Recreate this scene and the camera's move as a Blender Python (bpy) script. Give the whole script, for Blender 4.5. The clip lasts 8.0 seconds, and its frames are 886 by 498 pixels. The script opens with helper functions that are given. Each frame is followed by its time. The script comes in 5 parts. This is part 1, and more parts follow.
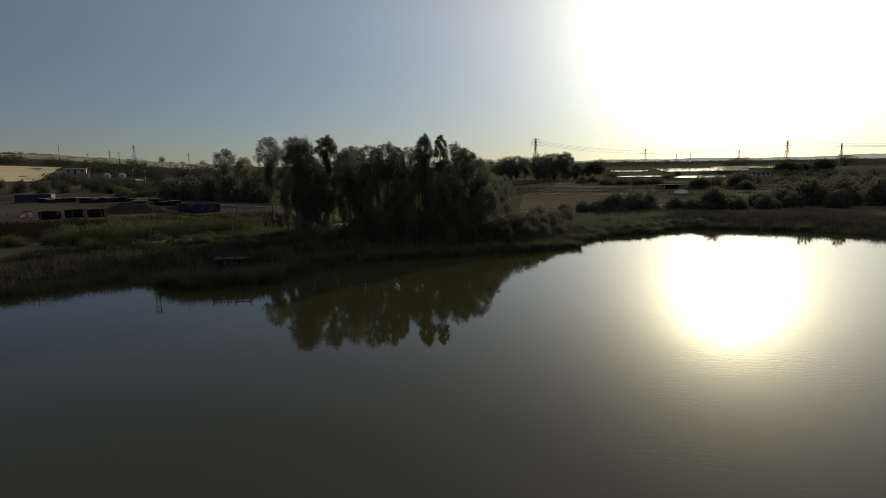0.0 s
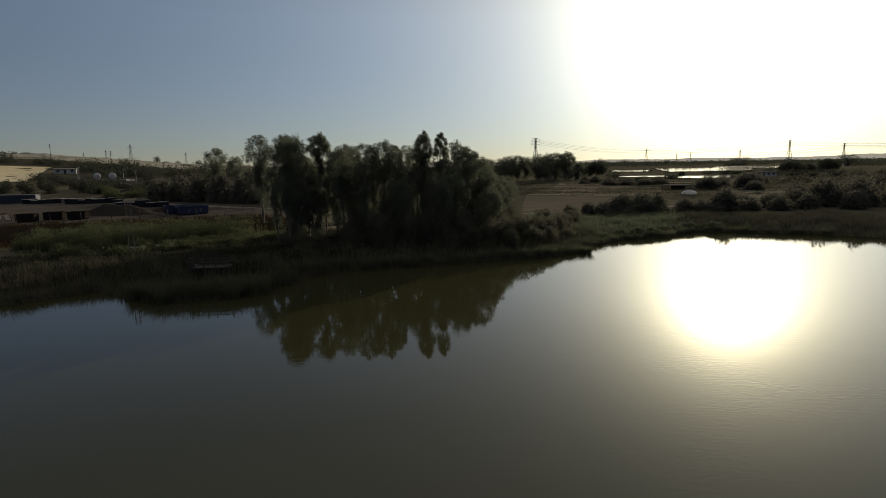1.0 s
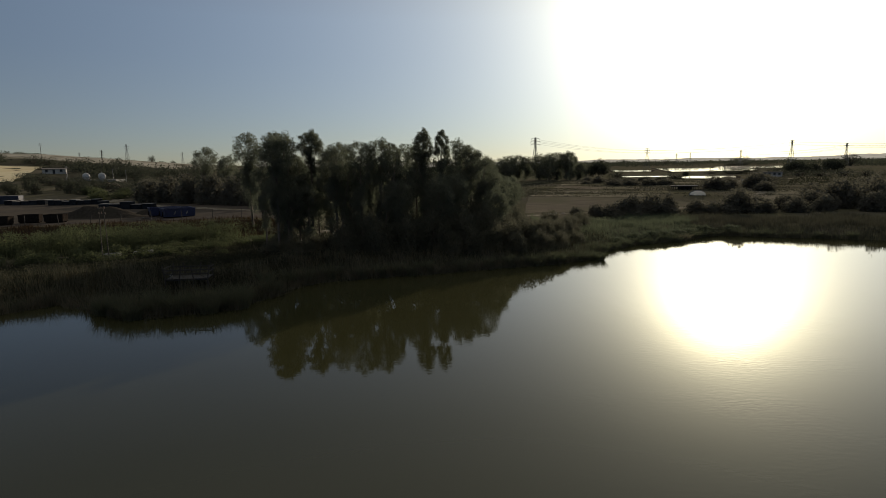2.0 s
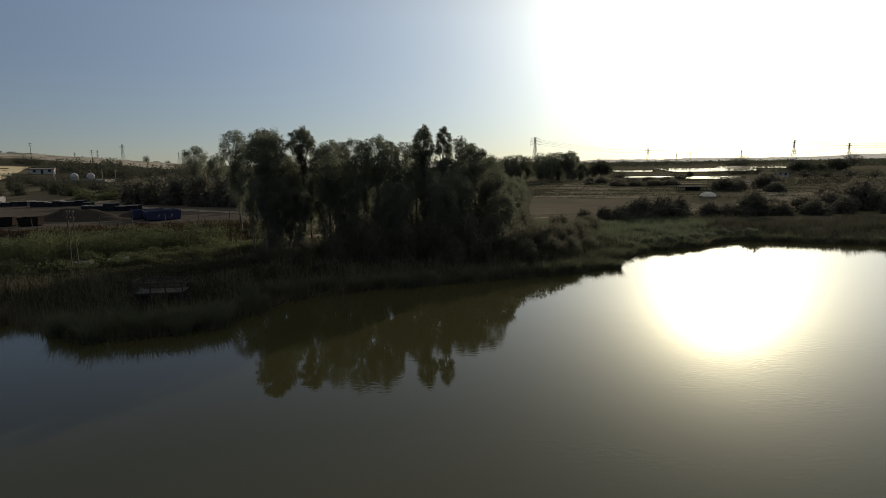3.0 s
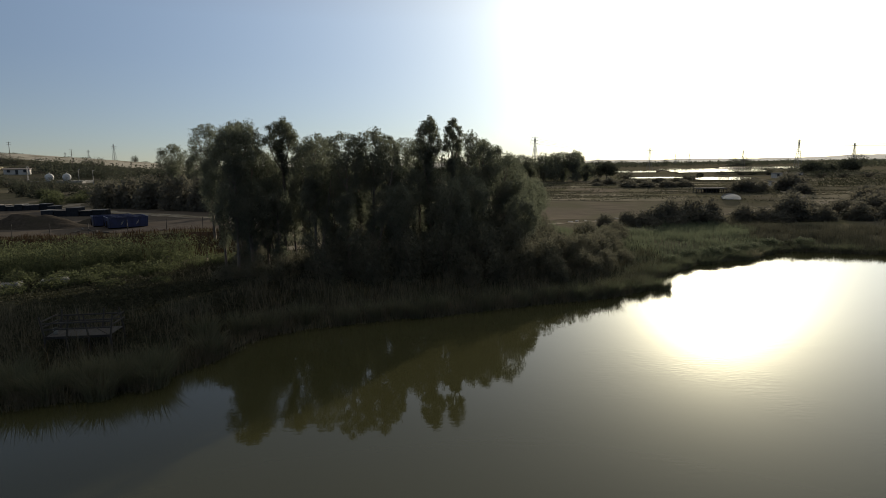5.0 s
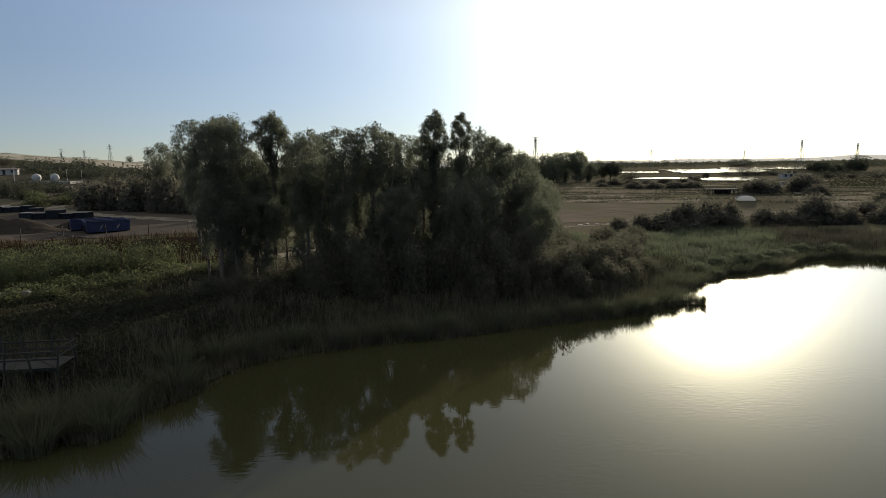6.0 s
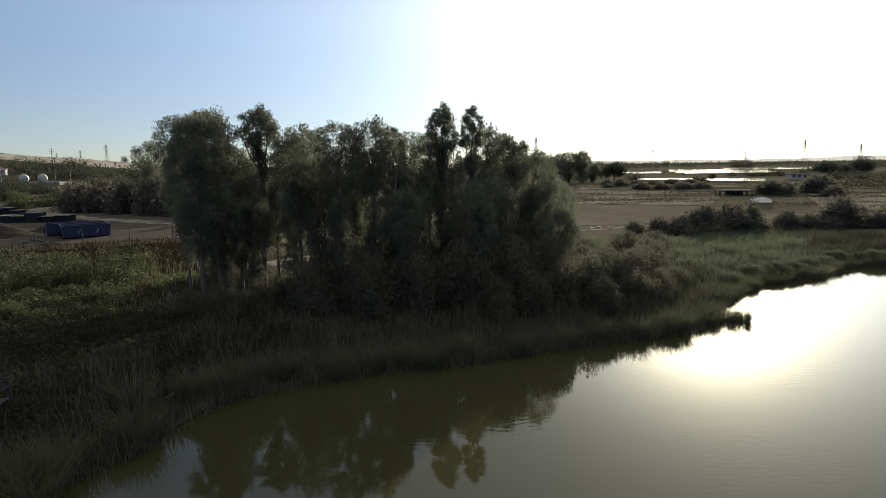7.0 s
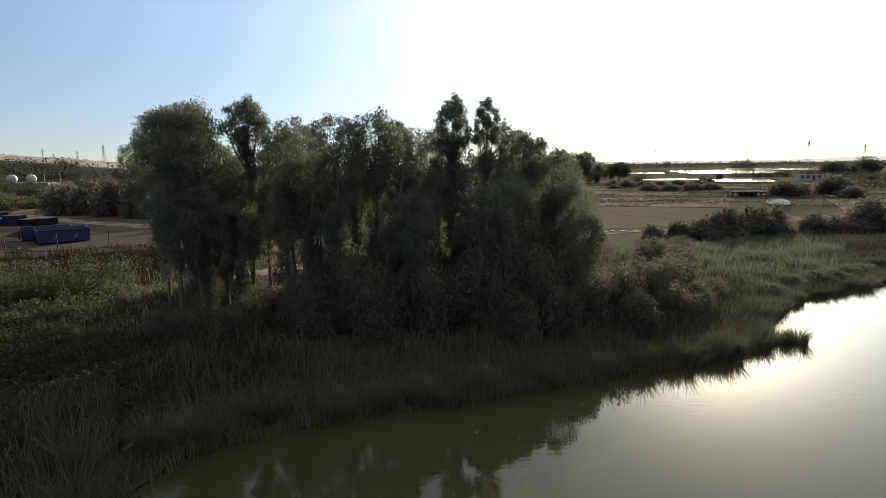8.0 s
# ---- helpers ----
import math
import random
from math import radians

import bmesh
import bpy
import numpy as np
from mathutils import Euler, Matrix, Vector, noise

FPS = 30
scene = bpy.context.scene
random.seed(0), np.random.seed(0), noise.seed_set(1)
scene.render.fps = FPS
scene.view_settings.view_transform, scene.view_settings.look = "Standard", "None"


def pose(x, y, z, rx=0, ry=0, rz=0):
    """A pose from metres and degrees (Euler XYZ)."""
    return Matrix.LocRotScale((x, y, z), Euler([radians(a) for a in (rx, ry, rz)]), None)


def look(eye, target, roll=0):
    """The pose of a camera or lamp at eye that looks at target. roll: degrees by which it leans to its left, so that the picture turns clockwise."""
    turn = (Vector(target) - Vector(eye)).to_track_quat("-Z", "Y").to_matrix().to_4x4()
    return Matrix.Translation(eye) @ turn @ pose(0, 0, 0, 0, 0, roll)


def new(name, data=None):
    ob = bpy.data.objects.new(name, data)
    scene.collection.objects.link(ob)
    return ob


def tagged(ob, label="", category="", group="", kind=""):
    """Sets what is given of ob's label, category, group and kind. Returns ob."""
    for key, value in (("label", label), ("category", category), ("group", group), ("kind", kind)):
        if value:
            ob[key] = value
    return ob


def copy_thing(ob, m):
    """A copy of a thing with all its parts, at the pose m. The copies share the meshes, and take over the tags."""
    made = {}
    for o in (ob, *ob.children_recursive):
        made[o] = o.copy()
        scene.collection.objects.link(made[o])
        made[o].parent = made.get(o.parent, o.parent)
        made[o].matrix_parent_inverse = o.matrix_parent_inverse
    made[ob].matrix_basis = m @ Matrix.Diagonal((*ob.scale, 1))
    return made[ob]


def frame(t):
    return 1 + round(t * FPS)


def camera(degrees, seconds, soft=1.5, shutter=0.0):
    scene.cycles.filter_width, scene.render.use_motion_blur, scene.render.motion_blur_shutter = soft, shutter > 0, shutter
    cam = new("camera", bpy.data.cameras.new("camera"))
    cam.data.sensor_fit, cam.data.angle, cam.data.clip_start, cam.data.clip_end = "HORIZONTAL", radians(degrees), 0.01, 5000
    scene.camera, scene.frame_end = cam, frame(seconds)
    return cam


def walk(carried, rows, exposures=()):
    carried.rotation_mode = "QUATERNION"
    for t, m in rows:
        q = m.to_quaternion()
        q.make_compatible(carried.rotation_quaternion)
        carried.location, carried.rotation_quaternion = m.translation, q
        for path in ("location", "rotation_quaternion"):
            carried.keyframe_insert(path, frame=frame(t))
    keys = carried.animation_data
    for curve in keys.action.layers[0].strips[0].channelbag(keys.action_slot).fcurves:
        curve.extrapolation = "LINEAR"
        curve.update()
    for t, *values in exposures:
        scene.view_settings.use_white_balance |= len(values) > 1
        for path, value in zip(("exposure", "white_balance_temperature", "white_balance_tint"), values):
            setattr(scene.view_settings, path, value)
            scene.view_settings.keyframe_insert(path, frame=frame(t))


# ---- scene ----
# ---- camera: a drone flight, low over the lake ----
cam = camera(74.6, 8.0, 0.8)
PATH = [
    (0.0, 0.358, -0.437, 14.287, -0.588, -8.307, -0.925),
    (1.0, 0.123, 6.277, 14.251, -0.746, -8.321, -0.911),
    (2.0, -0.262, 13.228, 14.205, -0.941, -8.326, -0.898),
    (3.0, -0.775, 20.326, 14.149, -1.161, -8.320, -0.884),
    (4.0, -1.397, 27.482, 14.084, -1.392, -8.305, -0.870),
    (5.0, -2.106, 34.607, 14.010, -1.620, -8.279, -0.857),
    (6.0, -2.880, 41.610, 13.926, -1.831, -8.244, -0.843),
    (7.0, -3.699, 48.402, 13.833, -2.013, -8.199, -0.829),
    (8.0, -4.542, 54.894, 13.730, -2.151, -8.144, -0.815),
]


def eye_pose(x, y, z, yaw, pitch, roll):
    """Eye, heading to the left, pitch up and lean to the left, in degrees."""
    ahead = Vector((-math.sin(radians(yaw)) * math.cos(radians(pitch)), math.cos(radians(yaw)) * math.cos(radians(pitch)), math.sin(radians(pitch))))
    eye = Vector((x, y, z))
    return look(eye, eye + ahead, roll)


EXPOSURES = ((0.0, -0.12, 7100, 12), (1.5, 0.02, 7100, 12), (3.5, 0.33, 7000, 12), (4.5, 0.52, 6950, 12), (6.5, 0.98, 6800, 12), (8.0, 1.36, 6700, 12))
walk(cam, [(t, eye_pose(*r)) for t, *r in PATH], EXPOSURES)

# ---- world, sun and exposure ----
SUN_AZ, SUN_EL = 27.4, 12.6
world = bpy.data.worlds.new("world")
scene.world = world
world.use_nodes = True
wn = world.node_tree.nodes
wl = world.node_tree.links
sky = wn.new("ShaderNodeTexSky")
sky.sky_type = "NISHITA"
sky.sun_disc = False
sky.sun_elevation = radians(SUN_EL)
sky.sun_rotation = radians(SUN_AZ)
sky.altitude = 30
sky.air_density = 0.6
sky.dust_density = 0.02
sky.ozone_density = 1.7

sun_data = bpy.data.lights.new("sun", "SUN")
sun_data.energy = 3.3
sun_data.angle = radians(0.53)
sun_data.color = (1.0, 0.91, 0.78)
sun = new("sun", sun_data)
sun_way = Vector((math.sin(radians(SUN_AZ)) * math.cos(radians(SUN_EL)), math.cos(radians(SUN_AZ)) * math.cos(radians(SUN_EL)), math.sin(radians(SUN_EL))))
sun.matrix_world = look(sun_way * 900, (0, 0, 0))

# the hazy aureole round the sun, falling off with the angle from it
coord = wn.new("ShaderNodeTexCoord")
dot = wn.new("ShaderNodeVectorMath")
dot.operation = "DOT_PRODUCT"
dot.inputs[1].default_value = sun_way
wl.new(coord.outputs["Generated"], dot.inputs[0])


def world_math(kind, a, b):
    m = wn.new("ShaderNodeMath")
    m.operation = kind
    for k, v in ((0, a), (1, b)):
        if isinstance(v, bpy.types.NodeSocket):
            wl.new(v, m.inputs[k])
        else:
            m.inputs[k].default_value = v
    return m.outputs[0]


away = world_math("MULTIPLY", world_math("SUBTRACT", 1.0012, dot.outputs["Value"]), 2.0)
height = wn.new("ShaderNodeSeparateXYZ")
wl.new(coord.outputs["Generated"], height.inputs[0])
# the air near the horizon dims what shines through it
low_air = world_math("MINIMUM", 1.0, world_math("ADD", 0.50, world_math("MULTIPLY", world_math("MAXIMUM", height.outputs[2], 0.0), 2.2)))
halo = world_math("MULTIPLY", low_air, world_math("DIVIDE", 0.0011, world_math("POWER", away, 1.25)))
# clear blue above, greyer and rosier low down where the air is thick with dust
tint = wn.new("ShaderNodeMix")
tint.data_type = "RGBA"
tint.inputs[6].default_value = (0.98, 0.97, 1.06, 1)
tint.inputs[7].default_value = (0.87, 1.0, 1.08, 1)
wl.new(world_math("MINIMUM", 1.0, world_math("MULTIPLY", world_math("MAXIMUM", height.outputs[2], 0.0), 4.5)), tint.inputs[0])
tinted = wn.new("ShaderNodeMix")
tinted.data_type = "RGBA"
tinted.blend_type = "MULTIPLY"
tinted.inputs[0].default_value = 1.0
wl.new(sky.outputs[0], tinted.inputs[6])
wl.new(tint.outputs[2], tinted.inputs[7])
wl.new(tinted.outputs[2], wn["Background"].inputs[0])
# a thin pale haze wide round the sun, plus fill light added overhead, out of view
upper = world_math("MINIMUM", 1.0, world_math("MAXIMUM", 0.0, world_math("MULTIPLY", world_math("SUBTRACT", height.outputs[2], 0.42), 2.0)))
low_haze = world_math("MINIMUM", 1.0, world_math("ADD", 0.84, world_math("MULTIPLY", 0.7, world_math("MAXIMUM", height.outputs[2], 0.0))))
veil_fill = world_math("ADD", world_math("MULTIPLY", low_haze, world_math("DIVIDE", 0.062, world_math("POWER", away, 0.95))), world_math("MULTIPLY", upper, 0.25))
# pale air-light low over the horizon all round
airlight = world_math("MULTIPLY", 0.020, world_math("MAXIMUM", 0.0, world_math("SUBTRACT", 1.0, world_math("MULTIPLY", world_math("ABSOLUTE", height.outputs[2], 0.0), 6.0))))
veil_fill = world_math("ADD", veil_fill, airlight)
# the clear sky brightens towards the sun; its zenith is raised as extra fill
clear = world_math("ADD", 0.044, world_math("DIVIDE", 0.0150, world_math("POWER", away, 0.36)))
clear = world_math("MULTIPLY", clear, world_math("ADD", 1.0, world_math("MULTIPLY", upper, 1.0)))
wl.new(world_math("MULTIPLY", low_air, clear), wn["Background"].inputs[1])
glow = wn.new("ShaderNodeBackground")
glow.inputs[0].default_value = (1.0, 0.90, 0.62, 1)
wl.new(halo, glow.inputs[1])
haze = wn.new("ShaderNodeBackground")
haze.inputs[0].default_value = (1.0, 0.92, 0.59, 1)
wl.new(veil_fill, haze.inputs[1])
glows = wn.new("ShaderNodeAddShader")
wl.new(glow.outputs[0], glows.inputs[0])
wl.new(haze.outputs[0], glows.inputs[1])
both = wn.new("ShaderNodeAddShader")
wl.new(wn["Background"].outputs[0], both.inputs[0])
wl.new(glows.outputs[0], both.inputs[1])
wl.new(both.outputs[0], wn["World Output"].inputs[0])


# ---- materials ----
def nodes_of(name):
    m = bpy.data.materials.new(name)
    m.use_nodes = True
    n, l = m.node_tree.nodes, m.node_tree.links
    return m, n, l, n["Principled BSDF"]


def ramp(n, l, source, stops):
    r = n.new("ShaderNodeValToRGB")
    while len(r.color_ramp.elements) < len(stops):
        r.color_ramp.elements.new(0.5)
    for e, (p, c) in zip(r.color_ramp.elements, stops):
        e.position, e.color = p, (*c, 1)
    l.new(source, r.inputs[0])
    return r.outputs[0]


def noise_node(n, l, scale, detail=6, rough=0.6, stretch=None):
    t = n.new("ShaderNodeTexNoise")
    t.inputs["Scale"].default_value = scale
    t.inputs["Detail"].default_value = detail
    t.inputs["Roughness"].default_value = rough
    g = n.new("ShaderNodeNewGeometry")
    source = g.outputs["Position"]
    if stretch:
        mp = n.new("ShaderNodeMapping")
        mp.inputs["Scale"].default_value = stretch[:3]
        mp.inputs["Rotation"].default_value = (0, 0, radians(stretch[3]) if len(stretch) > 3 else 0)
        l.new(source, mp.inputs[0])
        source = mp.outputs[0]
    l.new(source, t.inputs["Vector"])
    return t.outputs["Fac"]


def mixed(n, l, fac, a, b, kind="MIX"):
    m = n.new("ShaderNodeMix")
    m.data_type, m.blend_type = "RGBA", kind
    for k, v in ((0, fac), (6, a), (7, b)):
        if isinstance(v, bpy.types.NodeSocket):
            l.new(v, m.inputs[k])
        else:
            m.inputs[k].default_value = v if k == 0 else (*v, 1)
    return m.outputs[2]


def bump(n, l, height, shader, strength=0.4, distance=0.05):
    b = n.new("ShaderNodeBump")
    b.inputs["Strength"].default_value = strength
    b.inputs["Distance"].default_value = distance
    l.new(height, b.inputs["Height"])
    l.new(b.outputs[0], shader.inputs["Normal"])


def surface(name, low, high, scale, rough=0.8, metal=0.0, big=0.0, big_colour=None, relief=0.3, depth=0.03, stretch=None, vary=0.0):
    """Two scales of variation: a fine grain between two colours, and broad stains."""
    m, n, l, p = nodes_of(name)
    fine = noise_node(n, l, scale, 8, 0.65, stretch)
    colour = ramp(n, l, fine, ((0.3, low), (0.7, high)))
    if big:
        broad = noise_node(n, l, big, 4, 0.55)
        fac = ramp(n, l, broad, ((0.42, (0, 0, 0)), (0.62, (1, 1, 1))))
        colour = mixed(n, l, fac, colour, big_colour)
    if vary:
        info = n.new("ShaderNodeObjectInfo")
        tone = ramp(n, l, info.outputs["Random"], ((0.0, (1 - vary,) * 3), (1.0, (1 + vary * 0.3,) * 3)))
        colour = mixed(n, l, 1.0, colour, tone, "MULTIPLY")
    l.new(colour, p.inputs["Base Color"])
    p.inputs["Roughness"].default_value = rough
    p.inputs["Metallic"].default_value = metal
    p.inputs["Specular IOR Level"].default_value = 0.0 if rough > 0.9 else 0.4
    bump(n, l, fine, p, relief, depth)
    return m


def foliage(name, low, high, through_colour, share=0.35, rough=0.88):
    """Leaves: a tone of their own on every leaf, patches over the crown, and light shining through."""
    m, n, l, p = nodes_of(name)
    g = n.new("ShaderNodeNewGeometry")
    leaf = ramp(n, l, g.outputs["Random Per Island"], ((0.0, low), (1.0, high)))
    patch = noise_node(n, l, 0.45, 3, 0.5)
    tone = ramp(n, l, patch, ((0.3, (0.6, 0.62, 0.6)), (0.7, (1.15, 1.1, 1.0))))
    colour = mixed(n, l, 1.0, leaf, tone, "MULTIPLY")
    l.new(colour, p.inputs["Base Color"])
    p.inputs["Roughness"].default_value = rough
    p.inputs["Specular IOR Level"].default_value = 0.06
    tr = n.new("ShaderNodeBsdfTranslucent")
    tr.inputs["Color"].default_value = (*through_colour, 1)
    mx = n.new("ShaderNodeMixShader")
    mx.inputs[0].default_value = share
    l.new(p.outputs[0], mx.inputs[1])
    l.new(tr.outputs[0], mx.inputs[2])
    l.new(mx.outputs[0], n["Material Output"].inputs["Surface"])
    return m


def water_material():
    """Murky olive lake: a body colour of suspended silt under a nearly smooth skin with small ripples."""
    m, n, l, p = nodes_of("lake_water")
    silt = noise_node(n, l, 0.02, 4, 0.5)
    colour = ramp(n, l, silt, ((0.35, (0.0305, 0.0300, 0.0130)), (0.65, (0.0380, 0.0370, 0.0165))))
    l.new(colour, p.inputs["Base Color"])
    p.inputs["IOR"].default_value = 1.333
    p.inputs["Roughness"].default_value = 0.014
    fine = noise_node(n, l, 1.6, 3, 0.5, (1.0, 2.2, 1.0, 20))
    broad = noise_node(n, l, 0.12, 2, 0.5)
    calm = ramp(n, l, broad, ((0.45, (0.15,) * 3), (0.7, (1.0,) * 3)))
    h = mixed(n, l, 1.0, fine, calm, "MULTIPLY")
    bump(n, l, h, p, 0.25, 0.02)
    return m


M_WATER = water_material()
M_POND = surface("pond_water", (0.05, 0.045, 0.03), (0.07, 0.065, 0.04), 0.05, 0.04, relief=0.05, depth=0.01)
M_GROUND = surface("dry_ground", (0.07, 0.063, 0.047), (0.135, 0.118, 0.09), 0.9, 0.95, big=0.05, big_colour=(0.085, 0.08, 0.05), relief=0.7, depth=0.15)
M_FIELD = surface("ploughed_soil", (0.105, 0.088, 0.068), (0.19, 0.160, 0.125), 0.8, 0.95, big=0.06, big_colour=(0.13, 0.118, 0.082), relief=0.8, depth=0.2, stretch=(0.15, 1.6, 1, 8))
M_STUBBLE = surface("stubble", (0.13, 0.113, 0.085), (0.28, 0.245, 0.185), 0.9, 0.95, big=0.05, big_colour=(0.10, 0.092, 0.06), relief=0.7, depth=0.2, stretch=(0.1, 1.0, 1, 5))
M_OCHRE = surface("ochre_slope", (0.55, 0.47, 0.31), (0.68, 0.59, 0.41), 0.3, 0.95, big=0.012, big_colour=(0.52, 0.42, 0.26), relief=0.4, depth=0.2)
M_PALE = surface("harvested_hill", (0.24, 0.22, 0.18), (0.36, 0.33, 0.28), 0.12, 0.95, big=0.01, big_colour=(0.24, 0.22, 0.18), relief=0.4, depth=0.2, stretch=(1, 0.1, 1, 40))
M_YARD = surface("packed_earth", (0.049, 0.043, 0.039), (0.085, 0.074, 0.066), 0.8, 0.92, big=0.07, big_colour=(0.08, 0.068, 0.056), relief=0.5, depth=0.06)
M_PATH = surface("sandy_track", (0.17, 0.15, 0.12), (0.28, 0.25, 0.205), 1.5, 0.92, big=0.3, big_colour=(0.12, 0.1, 0.075), relief=0.4, depth=0.04)
M_MOUND = surface("spoil_earth", (0.026, 0.023, 0.02), (0.055, 0.047, 0.04), 1.4, 0.95, big=0.2, big_colour=(0.04, 0.036, 0.029), relief=0.8, depth=0.12)
M_HUMUS = surface("damp_litter", (0.022, 0.022, 0.016), (0.05, 0.048, 0.034), 1.8, 0.95, big=0.25, big_colour=(0.03, 0.034, 0.02), relief=0.8, depth=0.1)
M_BANKSOIL = surface("reddish_bank_soil", (0.026, 0.019, 0.015), (0.052, 0.037, 0.028), 1.6, 0.95, big=0.2, big_colour=(0.034, 0.029, 0.02), relief=0.8, depth=0.1)
M_SCRUBSOIL = surface("scrub_soil", (0.034, 0.033, 0.026), (0.07, 0.064, 0.05), 0.7, 0.95, big=0.06, big_colour=(0.05, 0.05, 0.034), relief=0.7, depth=0.15)
M_BARK = surface("eucalyptus_bark", (0.04, 0.034, 0.028), (0.115, 0.098, 0.08), 2.0, 0.85, big=0.7, big_colour=(0.16, 0.12, 0.09), relief=0.5, depth=0.02, stretch=(3, 3, 0.5))
M_DARKBARK = surface("dark_bark", (0.05, 0.04, 0.03), (0.13, 0.10, 0.075), 3.0, 0.9, relief=0.7, depth=0.03, stretch=(3, 3, 0.6))
M_WOOD = surface("weathered_wood", (0.024, 0.021, 0.019), (0.055, 0.048, 0.042), 6.0, 0.85, relief=0.5, depth=0.01, stretch=(1, 6, 6), vary=0.3)
M_POLE = surface("tarred_pole", (0.04, 0.033, 0.027), (0.09, 0.075, 0.06), 5.0, 0.8, relief=0.4, depth=0.01, stretch=(5, 5, 0.6))
M_STEEL = surface("galvanised_steel", (0.10, 0.102, 0.105), (0.18, 0.183, 0.186), 3.0, 0.6, metal=0.2, relief=0.1, depth=0.01)
M_CABLE = surface("cable", (0.05, 0.05, 0.05), (0.09, 0.09, 0.09), 3.0, 0.6, metal=0.3, relief=0.05)
M_BLUE = surface("chipped_blue_paint", (0.016, 0.021, 0.060), (0.025, 0.034, 0.095), 1.2, 0.5, big=0.8, big_colour=(0.02, 0.025, 0.058), relief=0.15, depth=0.01, vary=0.2)
M_NAVY = surface("navy_paint", (0.012, 0.016, 0.035), (0.02, 0.026, 0.05), 1.5, 0.55, big=0.7, big_colour=(0.018, 0.02, 0.03), relief=0.15, depth=0.01)
M_RUST = surface("rusty_steel", (0.014, 0.012, 0.011), (0.034, 0.027, 0.023), 2.5, 0.92, relief=0.4, depth=0.01, vary=0.2)
M_WHITE = surface("white_plaster", (0.36, 0.345, 0.32), (0.48, 0.46, 0.43), 1.2, 0.8, big=0.3, big_colour=(0.34, 0.32, 0.29), relief=0.15, depth=0.01)
M_TANK = surface("white_tank_paint", (0.34, 0.34, 0.33), (0.46, 0.46, 0.45), 0.9, 0.5, big=0.4, big_colour=(0.36, 0.35, 0.33), relief=0.1, depth=0.01)
M_ROOF = surface("clay_tiles", (0.10, 0.085, 0.075), (0.18, 0.155, 0.14), 3.0, 0.85, relief=0.6, depth=0.05, stretch=(3, 0.4, 1))
M_SHEET = surface("corrugated_sheet", (0.15, 0.15, 0.15), (0.24, 0.24, 0.24), 1.0, 0.92, metal=0.0, big=0.3, big_colour=(0.16, 0.14, 0.125), relief=0.2, depth=0.02)
M_DARK = surface("dark_opening", (0.012, 0.012, 0.013), (0.025, 0.025, 0.027), 2.0, 0.4, relief=0.05)
M_CONCRETE = surface("pale_concrete", (0.16, 0.155, 0.145), (0.26, 0.25, 0.235), 2.5, 0.85, big=0.5, big_colour=(0.14, 0.135, 0.12), relief=0.4, depth=0.02)
M_BOARD = surface("dull_panel", (0.016, 0.018, 0.022), (0.035, 0.038, 0.044), 1.5, 0.95, relief=0.2, vary=0.35)
M_CERAMIC = surface("brown_ceramic", (0.09, 0.05, 0.035), (0.15, 0.085, 0.06), 2.0, 0.3, relief=0.05)


def plastic_film():
    m, n, l, p = nodes_of("greenhouse_film")
    f = noise_node(n, l, 0.5, 5, 0.6)
    l.new(ramp(n, l, f, ((0.3, (0.55, 0.56, 0.56)), (0.7, (0.74, 0.75, 0.75)))), p.inputs["Base Color"])
    p.inputs["Roughness"].default_value = 0.16
    bump(n, l, f, p, 0.3, 0.05)
    tr = n.new("ShaderNodeBsdfTranslucent")
    tr.inputs["Color"].default_value = (0.85, 0.85, 0.83, 1)
    mx = n.new("ShaderNodeMixShader")
    mx.inputs[0].default_value = 0.6
    l.new(p.outputs[0], mx.inputs[1])
    l.new(tr.outputs[0], mx.inputs[2])
    l.new(mx.outputs[0], n["Material Output"].inputs["Surface"])
    return m


M_FILM = plastic_film()
M_EUC = foliage("eucalyptus_leaf", (0.105, 0.105, 0.085), (0.141, 0.138, 0.112), (0.149, 0.169, 0.115), 0.36)
M_SHRUB = foliage("shrub_leaf", (0.082, 0.079, 0.061), (0.106, 0.102, 0.080), (0.142, 0.144, 0.103), 0.26)
M_FIELDBUSH = foliage("field_bush_leaf", (0.094, 0.090, 0.080), (0.122, 0.116, 0.102), (0.162, 0.155, 0.115), 0.3)
M_TAMARISK = foliage("tamarisk_spray", (0.068, 0.064, 0.049), (0.124, 0.118, 0.091), (0.151, 0.150, 0.107), 0.3)
M_REED = foliage("reed_blade", (0.083, 0.072, 0.053), (0.153, 0.130, 0.096), (0.112, 0.125, 0.078), 0.16)
M_CLUMP = foliage("shore_reed_blade", (0.091, 0.086, 0.060), (0.169, 0.154, 0.108), (0.108, 0.127, 0.071), 0.3)
M_MARSH = foliage("marsh_reed_blade", (0.069, 0.081, 0.054), (0.128, 0.143, 0.095), (0.130, 0.152, 0.095), 0.34)
M_SEDGE = foliage("sedge_blade", (0.074, 0.072, 0.051), (0.133, 0.125, 0.090), (0.095, 0.092, 0.064), 0.18)
M_DRYREED = foliage("dry_reed_blade", (0.051, 0.042, 0.024), (0.096, 0.081, 0.048), (0.084, 0.066, 0.030), 0.16)
M_STRAW = foliage("bleached_reed_blade", (0.22, 0.19, 0.13), (0.34, 0.30, 0.21), (0.24, 0.21, 0.13), 0.3)
M_CANE = foliage("cane_leaf", (0.034, 0.040, 0.025), (0.077, 0.085, 0.053), (0.118, 0.138, 0.068), 0.36)
